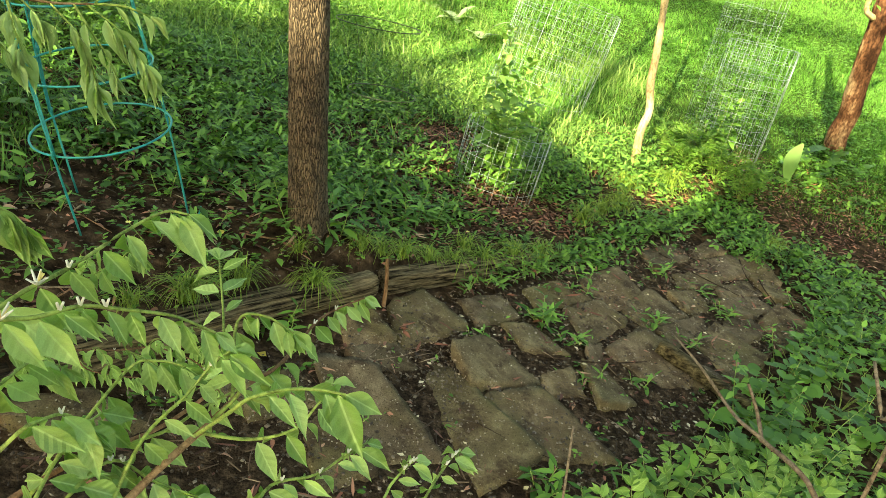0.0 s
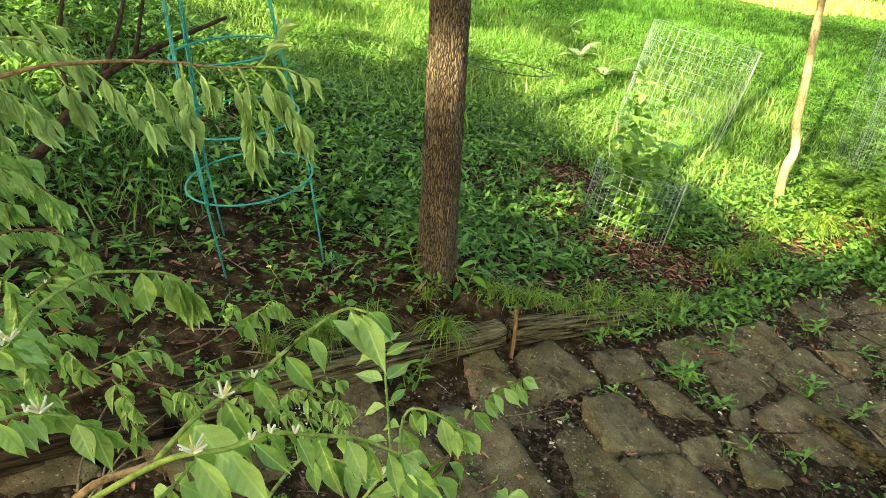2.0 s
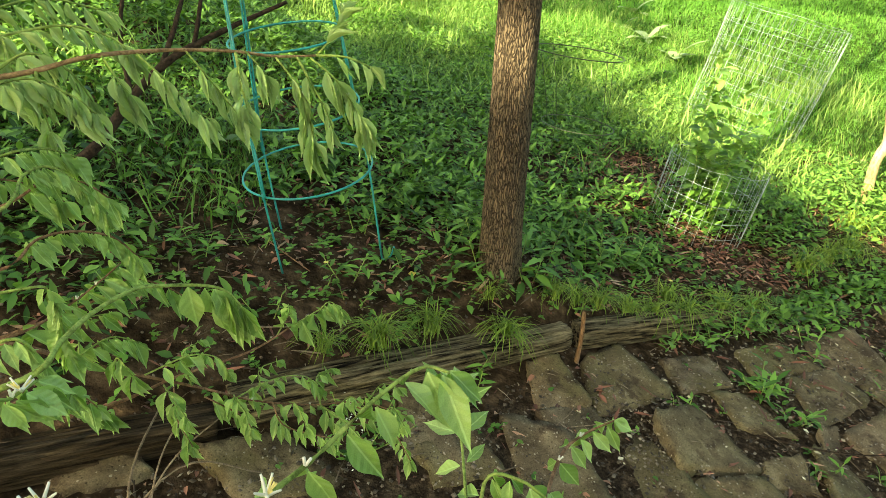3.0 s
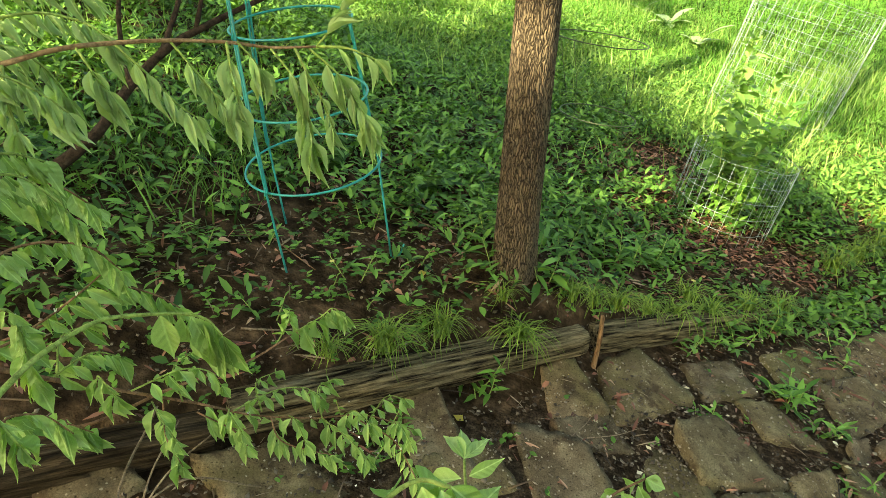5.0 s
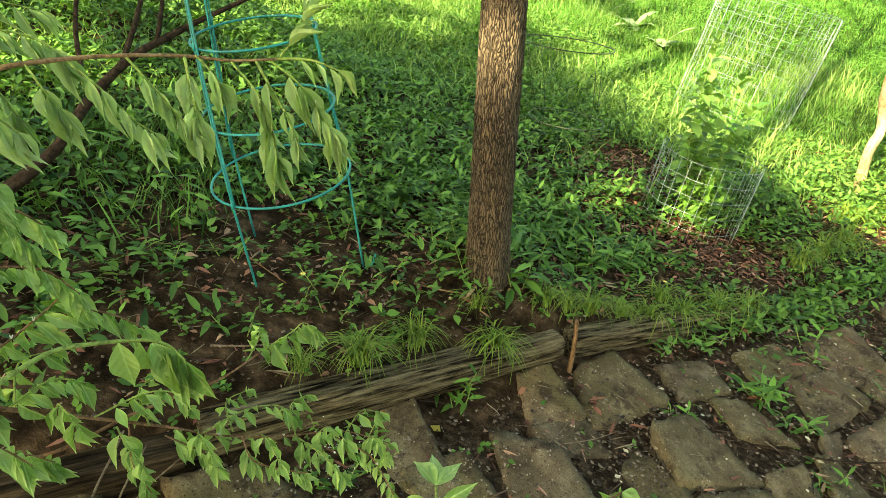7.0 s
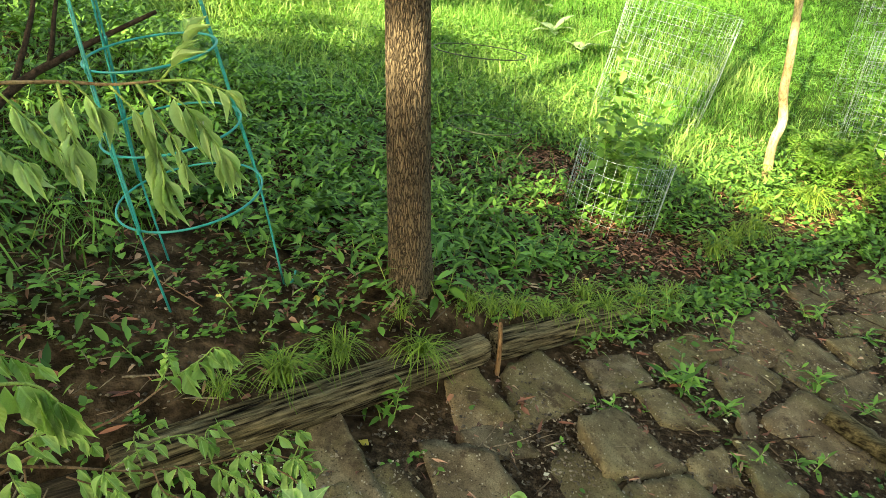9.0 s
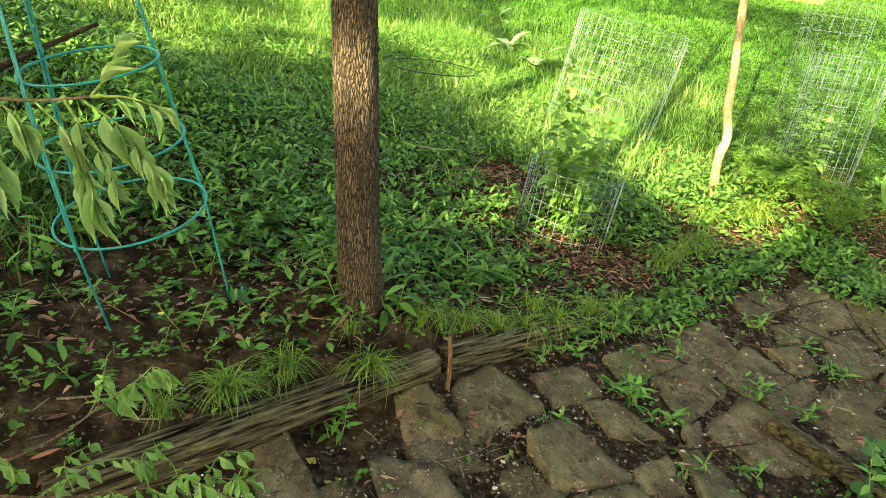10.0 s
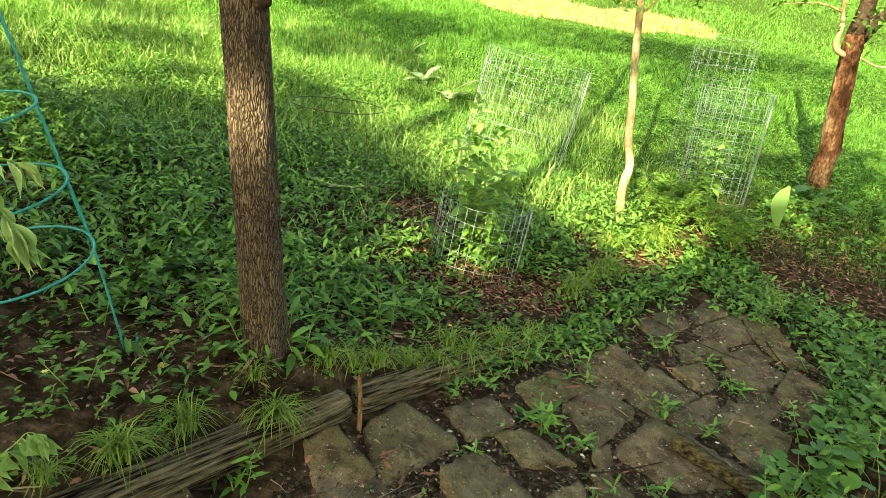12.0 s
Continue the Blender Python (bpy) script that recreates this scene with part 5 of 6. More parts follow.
# tufts and sprouts in the joints of the patio
for i, (x, y, h, n, lf, st) in enumerate(((0.69, 2.60, 0.10, 9, 0.075, 5), (0.80, 2.50, 0.07, 8, 0.06, 3), (1.30, 2.87, 0.06, 8, 0.075, 4), (1.55, 3.46, 0.10, 9, 0.06, 3), (1.84, 3.14, 0.09, 9, 0.055, 4), (0.94, 2.93, 0.09, 9, 0.06, 2),
                                          (1.48, 2.76, 0.06, 8, 0.06, 3), (1.00, 3.10, 0.10, 8, 0.06, 2), (0.35, 2.31, 0.06, 8, 0.04, 2), (0.85, 2.22, 0.07, 8, 0.05, 2), (1.78, 3.40, 0.05, 8, 0.06, 3), (2.0, 3.02, 0.06, 8, 0.05, 3),
                                          (1.10, 2.30, 0.07, 8, 0.05, 2), (0.55, 1.60, 0.10, 9, 0.07, 3), (0.72, 1.55, 0.12, 9, 0.07, 3), (0.90, 1.72, 0.10, 9, 0.06, 2), (-0.10, 1.66, 0.03, 6, 0.03, 1), (0.30, 2.66, 0.05, 7, 0.04, 1))):
    weed(x, y, h * 1.15, n, lf * 1.45, 240 + i, "narrow-leaved weed sprouting from a patio joint", width=0.13, droop=0.1, stems=st, spread=0.05, group="weeds in the patio joints")

# lush weeds at the low side of the patio
r = random.Random(5)
for i in range(38):
    y = r.uniform(1.2, 4.2)
    x = float(patio_right(y)) + r.uniform(-0.05, 0.95)
    near = y < 2.6
    weed(x, y, r.uniform(0.12, 0.26) + 0.10 * near, r.choice((10, 12, 14)), r.uniform(0.055, 0.085), 300 + i, "lush green weed at the edge of the patio", width=r.choice((0.26, 0.30, 0.22)),
         droop=0.4, stems=r.choice((2, 3)), spread=0.11, group="weeds beside the patio", material=r.choice((M_COVER, M_WEED)))
M_SEEDLING = leaf_material("seedling_leaf", (0.10, 0.22, 0.035), (0.25, 0.41, 0.090), 0.28, 0.45, vein=0.12, per_object=True)
OVAL = [leaf_mesh(i + 40, w, c, f, M_SEEDLING) for i, (w, c, f) in enumerate(((0.24, 0.14, 0.10), (0.26, 0.05, 0.08), (0.22, 0.22, 0.16)))]


def seedling_bush(x, y, tall, stems, seed):
    """Upright and leaning shoots with opposite oval leaves."""
    r = random.Random(seed)
    z = g(x, y)
    t = thing("seedling_bush", x, y, z, "leafy bush honeysuckle seedling with oval leaves", "bush", "seedling bushes")
    for k in range(stems):
        a, reach, h = k * 2.4 + r.uniform(0, 1), r.uniform(0.05, 0.20), tall * r.uniform(0.7, 1.15)
        tip = Vector((x + math.cos(a) * reach, y + math.sin(a) * reach, z + h))
        foot = Vector((x + math.cos(a) * 0.02, y + math.sin(a) * 0.02, z - 0.01))
        spray(t, [foot, foot.lerp(tip, 0.5) + Vector((0, 0, 0.04)), tip], r.uniform(0.048, 0.066), 6, 0.15, 0.0024, 0.0011, shapes=OVAL, start=0.3, seed=seed * 7 + k)


for i, (x, y, h) in enumerate(((1.02, 1.25, 0.34), (1.20, 1.42, 0.36), (0.92, 1.05, 0.40), (1.35, 1.62, 0.32), (1.12, 1.08, 0.42), (1.45, 1.40, 0.36), (1.62, 1.85, 0.30), (0.72, 1.12, 0.22), (0.80, 1.38, 0.22), (1.02, 1.62, 0.20), (1.30, 1.18, 0.40))):
    seedling_bush(x, y, h, 6, 360 + i)


M_HEART = leaf_material("heart_leaf", (0.055, 0.145, 0.022), (0.12, 0.26, 0.042), 0.25, 0.42, per_object=True)


def heart_plant(x, y, n, size, seed):
    """Round heart-shaped leaves held flat on thin stalks."""
    r = np.random.default_rng(seed)
    z = g(x, y)
    t = thing("violet_plant", x, y, z, "clump of round heart-shaped green leaves", "weed", "heart-leaved weeds")
    for k in range(n):
        a, d = r.uniform(0, 6.28), r.uniform(0.03, 0.16)
        top = Vector((x + math.cos(a) * d, y + math.sin(a) * d, z + r.uniform(0.07, 0.17)))
        bm = bmesh.new()
        tube(bm, [(x, y, z), Vector((x, y, z)).lerp(top, 0.5) + Vector((0, 0, 0.02)), top], 0.0016, 0.0011, 5, 2)
        part("stalk", bm, M_SHOOT, t)
        rim = [(0, 0, 0)]
        for j in range(13):
            th = -math.pi / 2 + 2 * math.pi * j / 12
            rr = 0.5 * (1 - 0.42 * math.exp(-((th + math.pi / 2) % (2 * math.pi)) ** 2 / 0.12) - 0.42 * math.exp(-(2 * math.pi - (th + math.pi / 2)) ** 2 / 0.12))
            rim.append((rr * math.cos(th), rr * math.sin(th), 0.06 * abs(math.cos(th)) + 0.02 * math.sin(3 * th)))
        shape = (np.array(rim), np.array([(0, j + 1, j + 2) for j in range(12)]))
        piece = strewn(shape, np.array([top]), np.array([a - 1.57]), np.array([r.uniform(-0.35, 0.2)]), np.array([r.uniform(-0.3, 0.3)]), np.array([size * r.uniform(0.7, 1.2)]))
        under(new("leaf", mesh_from("leaf", [piece], M_HEART)), t)


for i, (x, y) in enumerate(((1.75, 2.42), (1.90, 2.55), (2.05, 2.72), (2.25, 2.85), (1.98, 2.35), (2.2, 2.5), (2.4, 3.0), (2.5, 2.75), (2.15, 2.25), (2.62, 3.25), (1.60, 2.2), (1.78, 2.12), (2.75, 3.6), (1.5, 2.05))):
    heart_plant(x, y, 11, 0.075, 400 + i)


def caged_shrub(x, y, tall, n, leaf, seed, label, material):
    weed(x, y, tall, n, leaf, seed, label, "young_shrub", 0.25, material, 0.5, 7, 0.11, "shrub", "young shrubs")


caged_shrub(0.54, 4.12, 0.90, 40, 0.140, 450, "young green shrub growing through a wire cage", M_CAGED)
caged_shrub(0.54, 4.00, 0.46, 26, 0.090, 451, "lower leafy shoots inside the wire cage", M_WEED)
caged_shrub(2.86, 5.98, 0.72, 26, 0.12, 452, "leafy green bush inside a wire cage", M_WEED)
caged_shrub(2.62, 5.75, 0.45, 20, 0.11, 453, "low leafy bush beside a wire cage", M_SHRUB)


def feathery(x, y, tall, seed):
    """Low arching fronds with fine leaflets."""
    r = np.random.default_rng(seed)
    z = g(x, y)
    t = thing("feathery_shrub", x, y, z, "low yellow-green shrub with fine feathery fronds", "shrub", "feathery shrubs")
    for k in range(15):
        a, reach = r.uniform(0, 6.28), r.uniform(0.15, 0.34)
        pts = [Vector((x, y, z)), Vector((x + math.cos(a) * reach * 0.5, y + math.sin(a) * reach * 0.5, z + tall * r.uniform(0.6, 1.0))), Vector((x + math.cos(a) * reach, y + math.sin(a) * reach, z + tall * r.uniform(0.5, 1.1)))]
        bm = bmesh.new()
        tube(bm, pts, 0.003, 0.001, 5, 4)
        frond = part("frond", bm, M_SHOOT, t)
        line = rounded(pts, 14)[5:]
        m = len(line) * 3
        p = np.array([q for q in line for _ in range(3)])
        piece = strewn(leaf_shape(0.14), p, a - 1.57 + np.tile((-0.9, 0.9, 0.0), len(line)) + r.uniform(-0.3, 0.3, m), r.uniform(-0.2, 0.6, m), r.uniform(-0.4, 0.4, m), r.uniform(0.035, 0.065, m))
        under(new("foliage", mesh_from("foliage", [piece], M_FERN)), frond)


for i, (x, y) in enumerate(((2.35, 5.35), (2.60, 5.30), (2.25, 5.62), (2.75, 5.10), (2.48, 5.62))):
    feathery(x, y, 0.30, 480 + i)


def broad_plant(x, y, size, n, seed, material, label, upright=1.1):
    r = np.random.default_rng(seed)
    z = g(x, y)
    t = thing("broad_leaved_plant", x, y, z, label, "plant", "broad-leaved plants")
    for k in range(n):
        a = k * 2.4 + r.uniform(-0.3, 0.3)
        bm = bmesh.new()
        s, up = size * r.uniform(0.6, 1.1) * (1.15 if k == 0 else 0.8), upright * (1.0 if k == 0 else r.uniform(0.35, 0.9))
        rows = []
        for i in range(9):
            f = i / 8
            w = 0.26 * math.sin(math.pi * min(1.0, f ** 1.25 * 0.93 + 0.05)) + 0.02
            bendz = up - 0.5 * f
            q = Vector((x, y, z)) + Vector((math.cos(a) * math.cos(bendz), math.sin(a) * math.cos(bendz), math.sin(bendz))) * s * f
            side = Vector((-math.sin(a), math.cos(a), 0)) * w * s
            rows.append([bm.verts.new(q - side + Vector((0, 0, 0.12 * w * s))), bm.verts.new(q), bm.verts.new(q + side + Vector((0, 0, 0.12 * w * s)))])
        for lo, hi in zip(rows, rows[1:]):
            for j in range(2):
                bm.faces.new((lo[j], lo[j + 1], hi[j + 1], hi[j]))
        part("leaf", bm, material, t)


broad_plant(3.42, 5.62, 0.34, 1, 500, M_BROAD, "plant with one large upright pale green leaf", 2.05)
for i, (x, y, s) in enumerate(((0.10, 10.29, 0.35), (0.29, 9.02, 0.35), (0.59, 8.26, 0.35), (-0.05, 9.4, 0.3), (-2.6, 9.2, 0.4))):
    broad_plant(x, y, s, 7, 510 + i, M_GREY_LEAF, "pale grey-green rosette plant in the tall grass", 1.2)
for i, (x, y, s) in enumerate(((3.75, 5.85, 0.22), (4.0, 6.1, 0.22), (3.6, 6.05, 0.24), (4.2, 6.35, 0.22), (3.85, 6.3, 0.25), (4.45, 6.2, 0.2), (-1.35, 2.75, 0.16), (-1.75, 2.55, 0.18), (-0.95, 2.9, 0.15))):
    broad_plant(x, y, s, 9, 530 + i, M_SHRUB, "low dark green broad-leaved plant", 0.9)


# ---------------------------------------------------------------- ground cover, grass and litter
def cover_density(x, y):
    u, v = along(x, y), behind(x, y)
    bed = 0.10 + 0.9 * smooth(0.15, 0.75, v)
    bare = 0.64 * np.exp(-((u - 0.1) ** 2 / 0.5 + (v - 0.45) ** 2 / 0.12)) + 0.62 * np.exp(-((x + 1.45) ** 2 / 0.5 + (y - 2.2) ** 2 / 0.25))
    mulch = 1.3 * np.exp(-((x - 0.20) ** 2 / 0.09 + (y - 4.58) ** 2 / 0.30)) + 1.3 * np.exp(-((x - 0.60) ** 2 / 0.30 + (y - 3.62 - 0.1 * x) ** 2 / 0.032))
    litter = smooth(2.4, 3.0, x) * smooth(4.25, 4.6, y) * (1 - smooth(5.4, 5.9, y))
    side = (x > patio_right(y)) & (v < 0)
    d = np.where(v > 0.12, bed, np.where(side, 0.62 * smooth(0.15, 0.6, blotch(x, y, 3.1, 7.0)), 0.0))
    d = np.maximum(d, 0.9 * np.exp(-((v + 0.02) / 0.12) ** 2) * smooth(1.25, 1.5, u) * (0.35 + 0.65 * smooth(1.9, 2.5, u)))
    return np.clip(d * (0.45 + 0.55 * blotch(x, y, 4.0, 1.0)) * (1 - np.clip(bare + 0.95 * mulch + 0.2 * litter, 0, 0.96)), 0, 1)


def cover(n, x0, x1, y0, y1, size, tall, leaves, width, name, material, label, extra=None):
    x, y = spots(n, x0, x1, y0, y1, (lambda a, b: cover_density(a, b) * extra(a, b)) if extra else cover_density)
    k = leaves
    m = len(x) * k
    px, py = np.repeat(x, k), np.repeat(y, k)
    hgt = np.repeat(rng.uniform(0.5, 1.0, len(x)) ** 1.5 * tall * (0.5 + blotch(x, y, 2.2, 3.0)), k) * rng.uniform(0.15, 1.0, m)
    p = np.c_[px + rng.normal(size=m) * 0.026, py + rng.normal(size=m) * 0.026, height(px, py) + hgt + 0.004]
    v = strewn(oval_shape(width, 0.06, 0.16), p, rng.uniform(0, 6.28, m), rng.uniform(-0.35, 1.0, m), rng.uniform(-0.6, 0.6, m), rng.uniform(0.6, 1.25, m) * size)
    stuff(name, [v], material, label, "ground cover")


bed_only = lambda a, b: (1 - smooth(6.5, 9.5, b)) * np.where(a > 0.6, 1 - smooth(4.8, 6.2, b), 1)
cover(27000, -5.5, 3.0, 1.4, 9.0, 0.060, 0.17, 7, 0.16, "lance_leaved_cover", M_COVER, "dense lance-leaved green ground cover over the bed", bed_only)
cover(11000, -5.5, 5.5, 1.3, 8.0, 0.046, 0.09, 7, 0.30, "round_leaved_cover", M_COVER, "dense small round-leaved green ground cover", lambda a, b: (1 - smooth(5.5, 7.5, b)))
cover(4200, 1.0, 5.5, 1.2, 6.2, 0.050, 0.15, 7, 0.28, "creeping_cover", M_WEED, "bright green creeping weeds beside the patio", lambda a, b: np.where(behind(a, b) < 0.5, 1.0, 0.15))


def seedlings(n):
    """Tiny sprouts on the bare soil and in the joints of the patio."""
    x, y = spots(n, -2.0, 2.6, 1.3, 4.2, lambda a, b: np.where(on_patio(a, b), 0.22 * blotch(a, b, 7.0), np.where((behind(a, b) > 0.05) & (behind(a, b) < 0.9), 0.5, 0.0)))
    k = 5
    m = len(x) * k
    px, py = np.repeat(x, k), np.repeat(y, k)
    p = np.c_[px, py, height(px, py) + rng.uniform(0.004, 0.03, m)]
    stuff("seedlings", [strewn(oval_shape(0.28), p, rng.uniform(0, 6.28, m), rng.uniform(-0.1, 0.5, m), rng.uniform(-0.3, 0.3, m), rng.uniform(0.012, 0.034, m))], M_WEED, "tiny green seedlings on bare soil", "seedlings")


seedlings(5600)


def grass(n, x0, x1, y0, y1, size, width, bend, keep, name, material, label):
    x, y = spots(n, x0, x1, y0, y1, keep)
    m = len(x)
    p = np.c_[x, y, height(x, y) - 0.005]
    s = rng.uniform(0.6, 1.25, m) * size * (0.7 + 0.6 * blotch(x, y, 1.1, 2.0)) * np.where(name == "lawn_grass", 1 - 0.35 * smooth(1.0, 3.0, x), 1.0)
    v = strewn(blade_shape(width, bend), p, rng.uniform(0, 6.28, m), rng.uniform(-0.45, 0.15, m), rng.uniform(-0.3, 0.3, m), s)
    stuff(name, [v], material, label, "grass")


lawn_zone = lambda a, b: smooth(5.6, 6.6, b + 0.35 * np.minimum(a, 3) - 0.3 + 0.3 * np.sin(a * 2.1))
grass(150000, -5, 9, 4.8, 9.5, 0.10, 0.030, 0.5, lawn_zone, "lawn_grass", M_GRASS, "bright green lawn grass on the slope")
grass(150000, -8, 15, 9.5, 15, 0.10, 0.055, 0.5, lambda a, b: np.ones_like(a), "lawn_grass", M_GRASS, "bright green lawn grass on the slope")
grass(130000, -12, 26, 15, 28, 0.13, 0.09, 0.5, lambda a, b: np.ones_like(a), "lawn_grass", M_GRASS, "bright green lawn grass on the slope")
grass(60000, -16, 45, 28, 60, 0.30, 0.20, 0.5, lambda a, b: np.ones_like(a), "lawn_grass", M_GRASS, "bright green lawn grass on the slope")
tall_zone = lambda a, b: np.clip(smooth(4.6, 6.2, b + 0.25 * a) * (1 - smooth(8.5, 11.0, b + 0.6 * a)) + 0.12 * smooth(2.6, 4.0, b), 0, 1) * np.where(a > 2.6, 0.12, 1.0) * smooth(0.5, 0.9, behind(a, b)) * (1 - 0.97 * np.exp(-((a - 0.35) ** 2 / 0.25 + (b - 4.1) ** 2 / 0.6))) * (0.4 + 0.6 * blotch(a, b, 2.7, 5.0))
grass(60000, -6, 4.5, 2.4, 11, 0.195, 0.018, 0.55, tall_zone, "tall_grass", M_MEADOW, "tall loose grass between the bed and the lawn")
grass(5000, -2.6, -1.3, 1.9, 3.6, 0.20, 0.02, 0.7, lambda a, b: np.exp(-((a + 1.75) ** 2 / 0.12 + (b - 2.55) ** 2 / 0.2)), "tall_grass", M_COVER, "clump of dark green grass beside a bare limb")
grass(16000, -5.5, -1.5, 2.4, 6.5, 0.17, 0.022, 0.6, lambda a, b: 0.8 * smooth(1.6, 2.3, -a) * (0.3 + 0.7 * blotch(a, b, 2.3, 2.0)), "tall_grass", M_MEADOW, "tall loose grass between the bed and the lawn")


# bright sun on the far lawn, painted as an oval of pale blades
sun_spot = lambda a, b: smooth(1.15, 0.7, ((a - 4.1) / 2.5) ** 2 + ((b - 15.1 + 0.08 * (a - 4.1)) / 0.95) ** 2 + 0.3 * np.sin(a * 3.1 + b * 2.0))
grass(26000, 1, 8, 13.8, 16.6, 0.16, 0.09, 0.6, sun_spot, "sunlit_grass", M_SUN_BLADE, "grass coloured straw-pale for a sunlit patch of the lawn")


def clover(n):
    x, y = spots(n, -4, 12, 5.4, 14, lambda a, b: blotch(a, b, 1.6, 4.0) * lawn_zone(a, b))
    m = len(x)
    p = np.c_[x, y, height(x, y) + rng.uniform(0.02, 0.07, m)]
    stuff("clover", [strewn(leaf_shape(0.42), p, rng.uniform(0, 6.28, m), rng.uniform(-0.2, 0.3, m), rng.uniform(-0.3, 0.3, m), rng.uniform(0.03, 0.06, m))], M_GRASS, "clover leaves among the lawn grass", "clover")


clover(60000)


def litter(n):
    """Red-brown shredded mulch and dead leaves."""
    def keep(a, b):
        m1 = 1.2 * np.exp(-((a - 0.20) ** 2 / 0.12 + (b - 4.55) ** 2 / 0.32))
        m2 = np.exp(-((a - 0.62) ** 2 / 0.24 + (b - 3.62 - 0.12 * a) ** 2 / 0.045))
        m3 = 0.4 * smooth(2.3, 2.9, a) * smooth(4.2, 4.6, b) * (1 - smooth(5.6, 6.2, b))
        m4 = 0.17 * smooth(0.05, 0.3, behind(a, b)) * (1 - smooth(1.2, 2.4, behind(a, b)))
        m5 = 0.5 * np.exp(-((a - 1.9) ** 2 / 0.25 + (b - 4.75) ** 2 / 0.06))
        m6 = 0.06 * on_patio(a, b)
        return np.clip(m1 + m2 + m3 + m4 + m5 + m6, 0, 1)
    x, y = spots(n, -3.0, 6.5, 1.2, 6.2, keep)
    m = len(x)
    p = np.c_[x, y, height(x, y) + np.where(on_patio(x, y), 0.031, rng.uniform(0.004, 0.022, m))]
    h = m // 2
    args = lambda s: (rng.uniform(0, 6.28, s), rng.uniform(-0.3, 0.35, s), rng.uniform(-0.6, 0.6, s))
    chips = strewn(oval_shape(0.085, 0.04, -0.05), p[:h], *args(h), rng.uniform(0.02, 0.085, h))
    dead = strewn(oval_shape(0.24, 0.16, 0.22), p[h:], *args(m - h), rng.uniform(0.014, 0.042, m - h))
    stuff("leaf_litter", [chips, dead], M_LITTER, "red-brown mulch and dead leaves on the soil", "leaf litter")


litter(110000)


def grit(n):
    v = np.array([(1, 0, 0), (-1, 0, 0), (0, 1, 0), (0, -1, 0), (0, 0, 0.6), (0, 0, -0.6)], float)
    f = np.array([(0, 2, 4), (2, 1, 4), (1, 3, 4), (3, 0, 4), (2, 0, 5), (1, 2, 5), (3, 1, 5), (0, 3, 5)])
    x, y = spots(n, -1.8, 2.7, 0.9, 4.1, lambda a, b: np.where(on_patio(a, b), 0.30 + 0.7 * np.exp(-((a - 0.25) ** 2 + (b - 2.15) ** 2) / 0.05), np.where((behind(a, b) > 0) & (behind(a, b) < 0.7), 0.10, 0)))
    m = len(x)
    p = np.c_[x, y, height(x, y) + np.where(on_patio(x, y) & (rng.random(m) < 0.55), 0.031, 0.008)]
    stuff("grit", [strewn((v, f), p, rng.uniform(0, 6.28, m), rng.uniform(-0.4, 0.4, m), rng.uniform(-0.4, 0.4, m), rng.uniform(0.3, 1.0, (m, 3)) ** 2 * 0.0095 + 0.0014)], M_PEBBLE, "soil crumbs and grit in the patio joints", "grit")


grit(90000)


def twig_litter(n):
    """Short dry stems and rootlets lying in the patio joints and on the bed."""
    x, y = spots(n, -1.9, 2.7, 0.9, 4.3, lambda a, b: np.where(on_patio(a, b), 0.5, np.where((behind(a, b) > 0.03) & (behind(a, b) < 0.95), 0.45, 0.0)) * (0.25 + 0.75 * blotch(a, b, 5.5, 3.0)))
    m = len(x)
    p = np.c_[x, y, height(x, y) + np.where(on_patio(x, y) & (rng.random(m) < 0.35), 0.037, 0.018)]
    stem = np.array([(-0.022, 0, 0), (0.022, 0, 0), (0, 0, 0.035), (-0.020, 0.5, 0.03), (0.020, 0.52, 0.03), (0.03, 0.5, 0.06), (0.05, 1, 0)])
    f = np.array([(0, 1, 4), (0, 4, 3), (1, 2, 5), (1, 5, 4), (2, 0, 3), (2, 3, 5), (3, 4, 6), (4, 5, 6), (5, 3, 6)])
    stuff("twig_litter", [strewn((stem, f), p, rng.uniform(0, 6.28, m), rng.uniform(-0.06, 0.12, m), rng.uniform(-0.3, 0.3, m), rng.uniform(0.02, 0.11, m))], M_TWIGLET, "dry brown stems and rootlets in joints and on soil", "twig litter")


twig_litter(7000)


# ---------------------------------------------------------------- fallen leaves, petals and sticks
def fallen_leaf(x, y, size, turn, material, label, lift=0.012, width=0.32):
    bm = bmesh.new()
    v, f = leaf_shape(width, 0.10, 0.06)
    vs = [bm.verts.new(q) for q in v]
    for t in f:
        bm.faces.new([vs[int(k)] for k in t])
    bmesh.ops.solidify(bm, geom=bm.faces[:], thickness=0.02)
    ob = new("fallen_leaf", mesh_of(bm, "fallen_leaf", material, False))
    ob.matrix_world = pose(x, y, g(x, y) + lift, 6, -5, turn) @ Matrix.Diagonal((size, size, size, 1))
    tagged(ob, label, "leaf", group="fallen leaves")


fallen_leaf(-0.698, 2.240, 0.040, 30, M_YELLOW, "yellow fallen leaf on dark bed soil", 0.035, 0.42)
fallen_leaf(-0.43, 1.865, 0.040, 70, M_YELLOW, "yellow fallen leaf on the patio soil", 0.014, 0.38)
fallen_leaf(-0.56, 2.36, 0.06, -30, M_LITTER, "curled brown fallen leaf on bed soil", 0.02, 0.26)
fallen_leaf(-0.53, 2.40, 0.05, 120, M_LITTER, "curled brown fallen leaf on bed soil", 0.02, 0.26)
fallen_leaf(1.92, 4.12, 0.10, 100, M_BROAD, "light green leaf lying at the patio edge", 0.02, 0.26)
fallen_leaf(-0.14, 2.20, 0.034, 40, M_YELLOW, "yellow fallen leaf beside the timber", 0.03, 0.25)
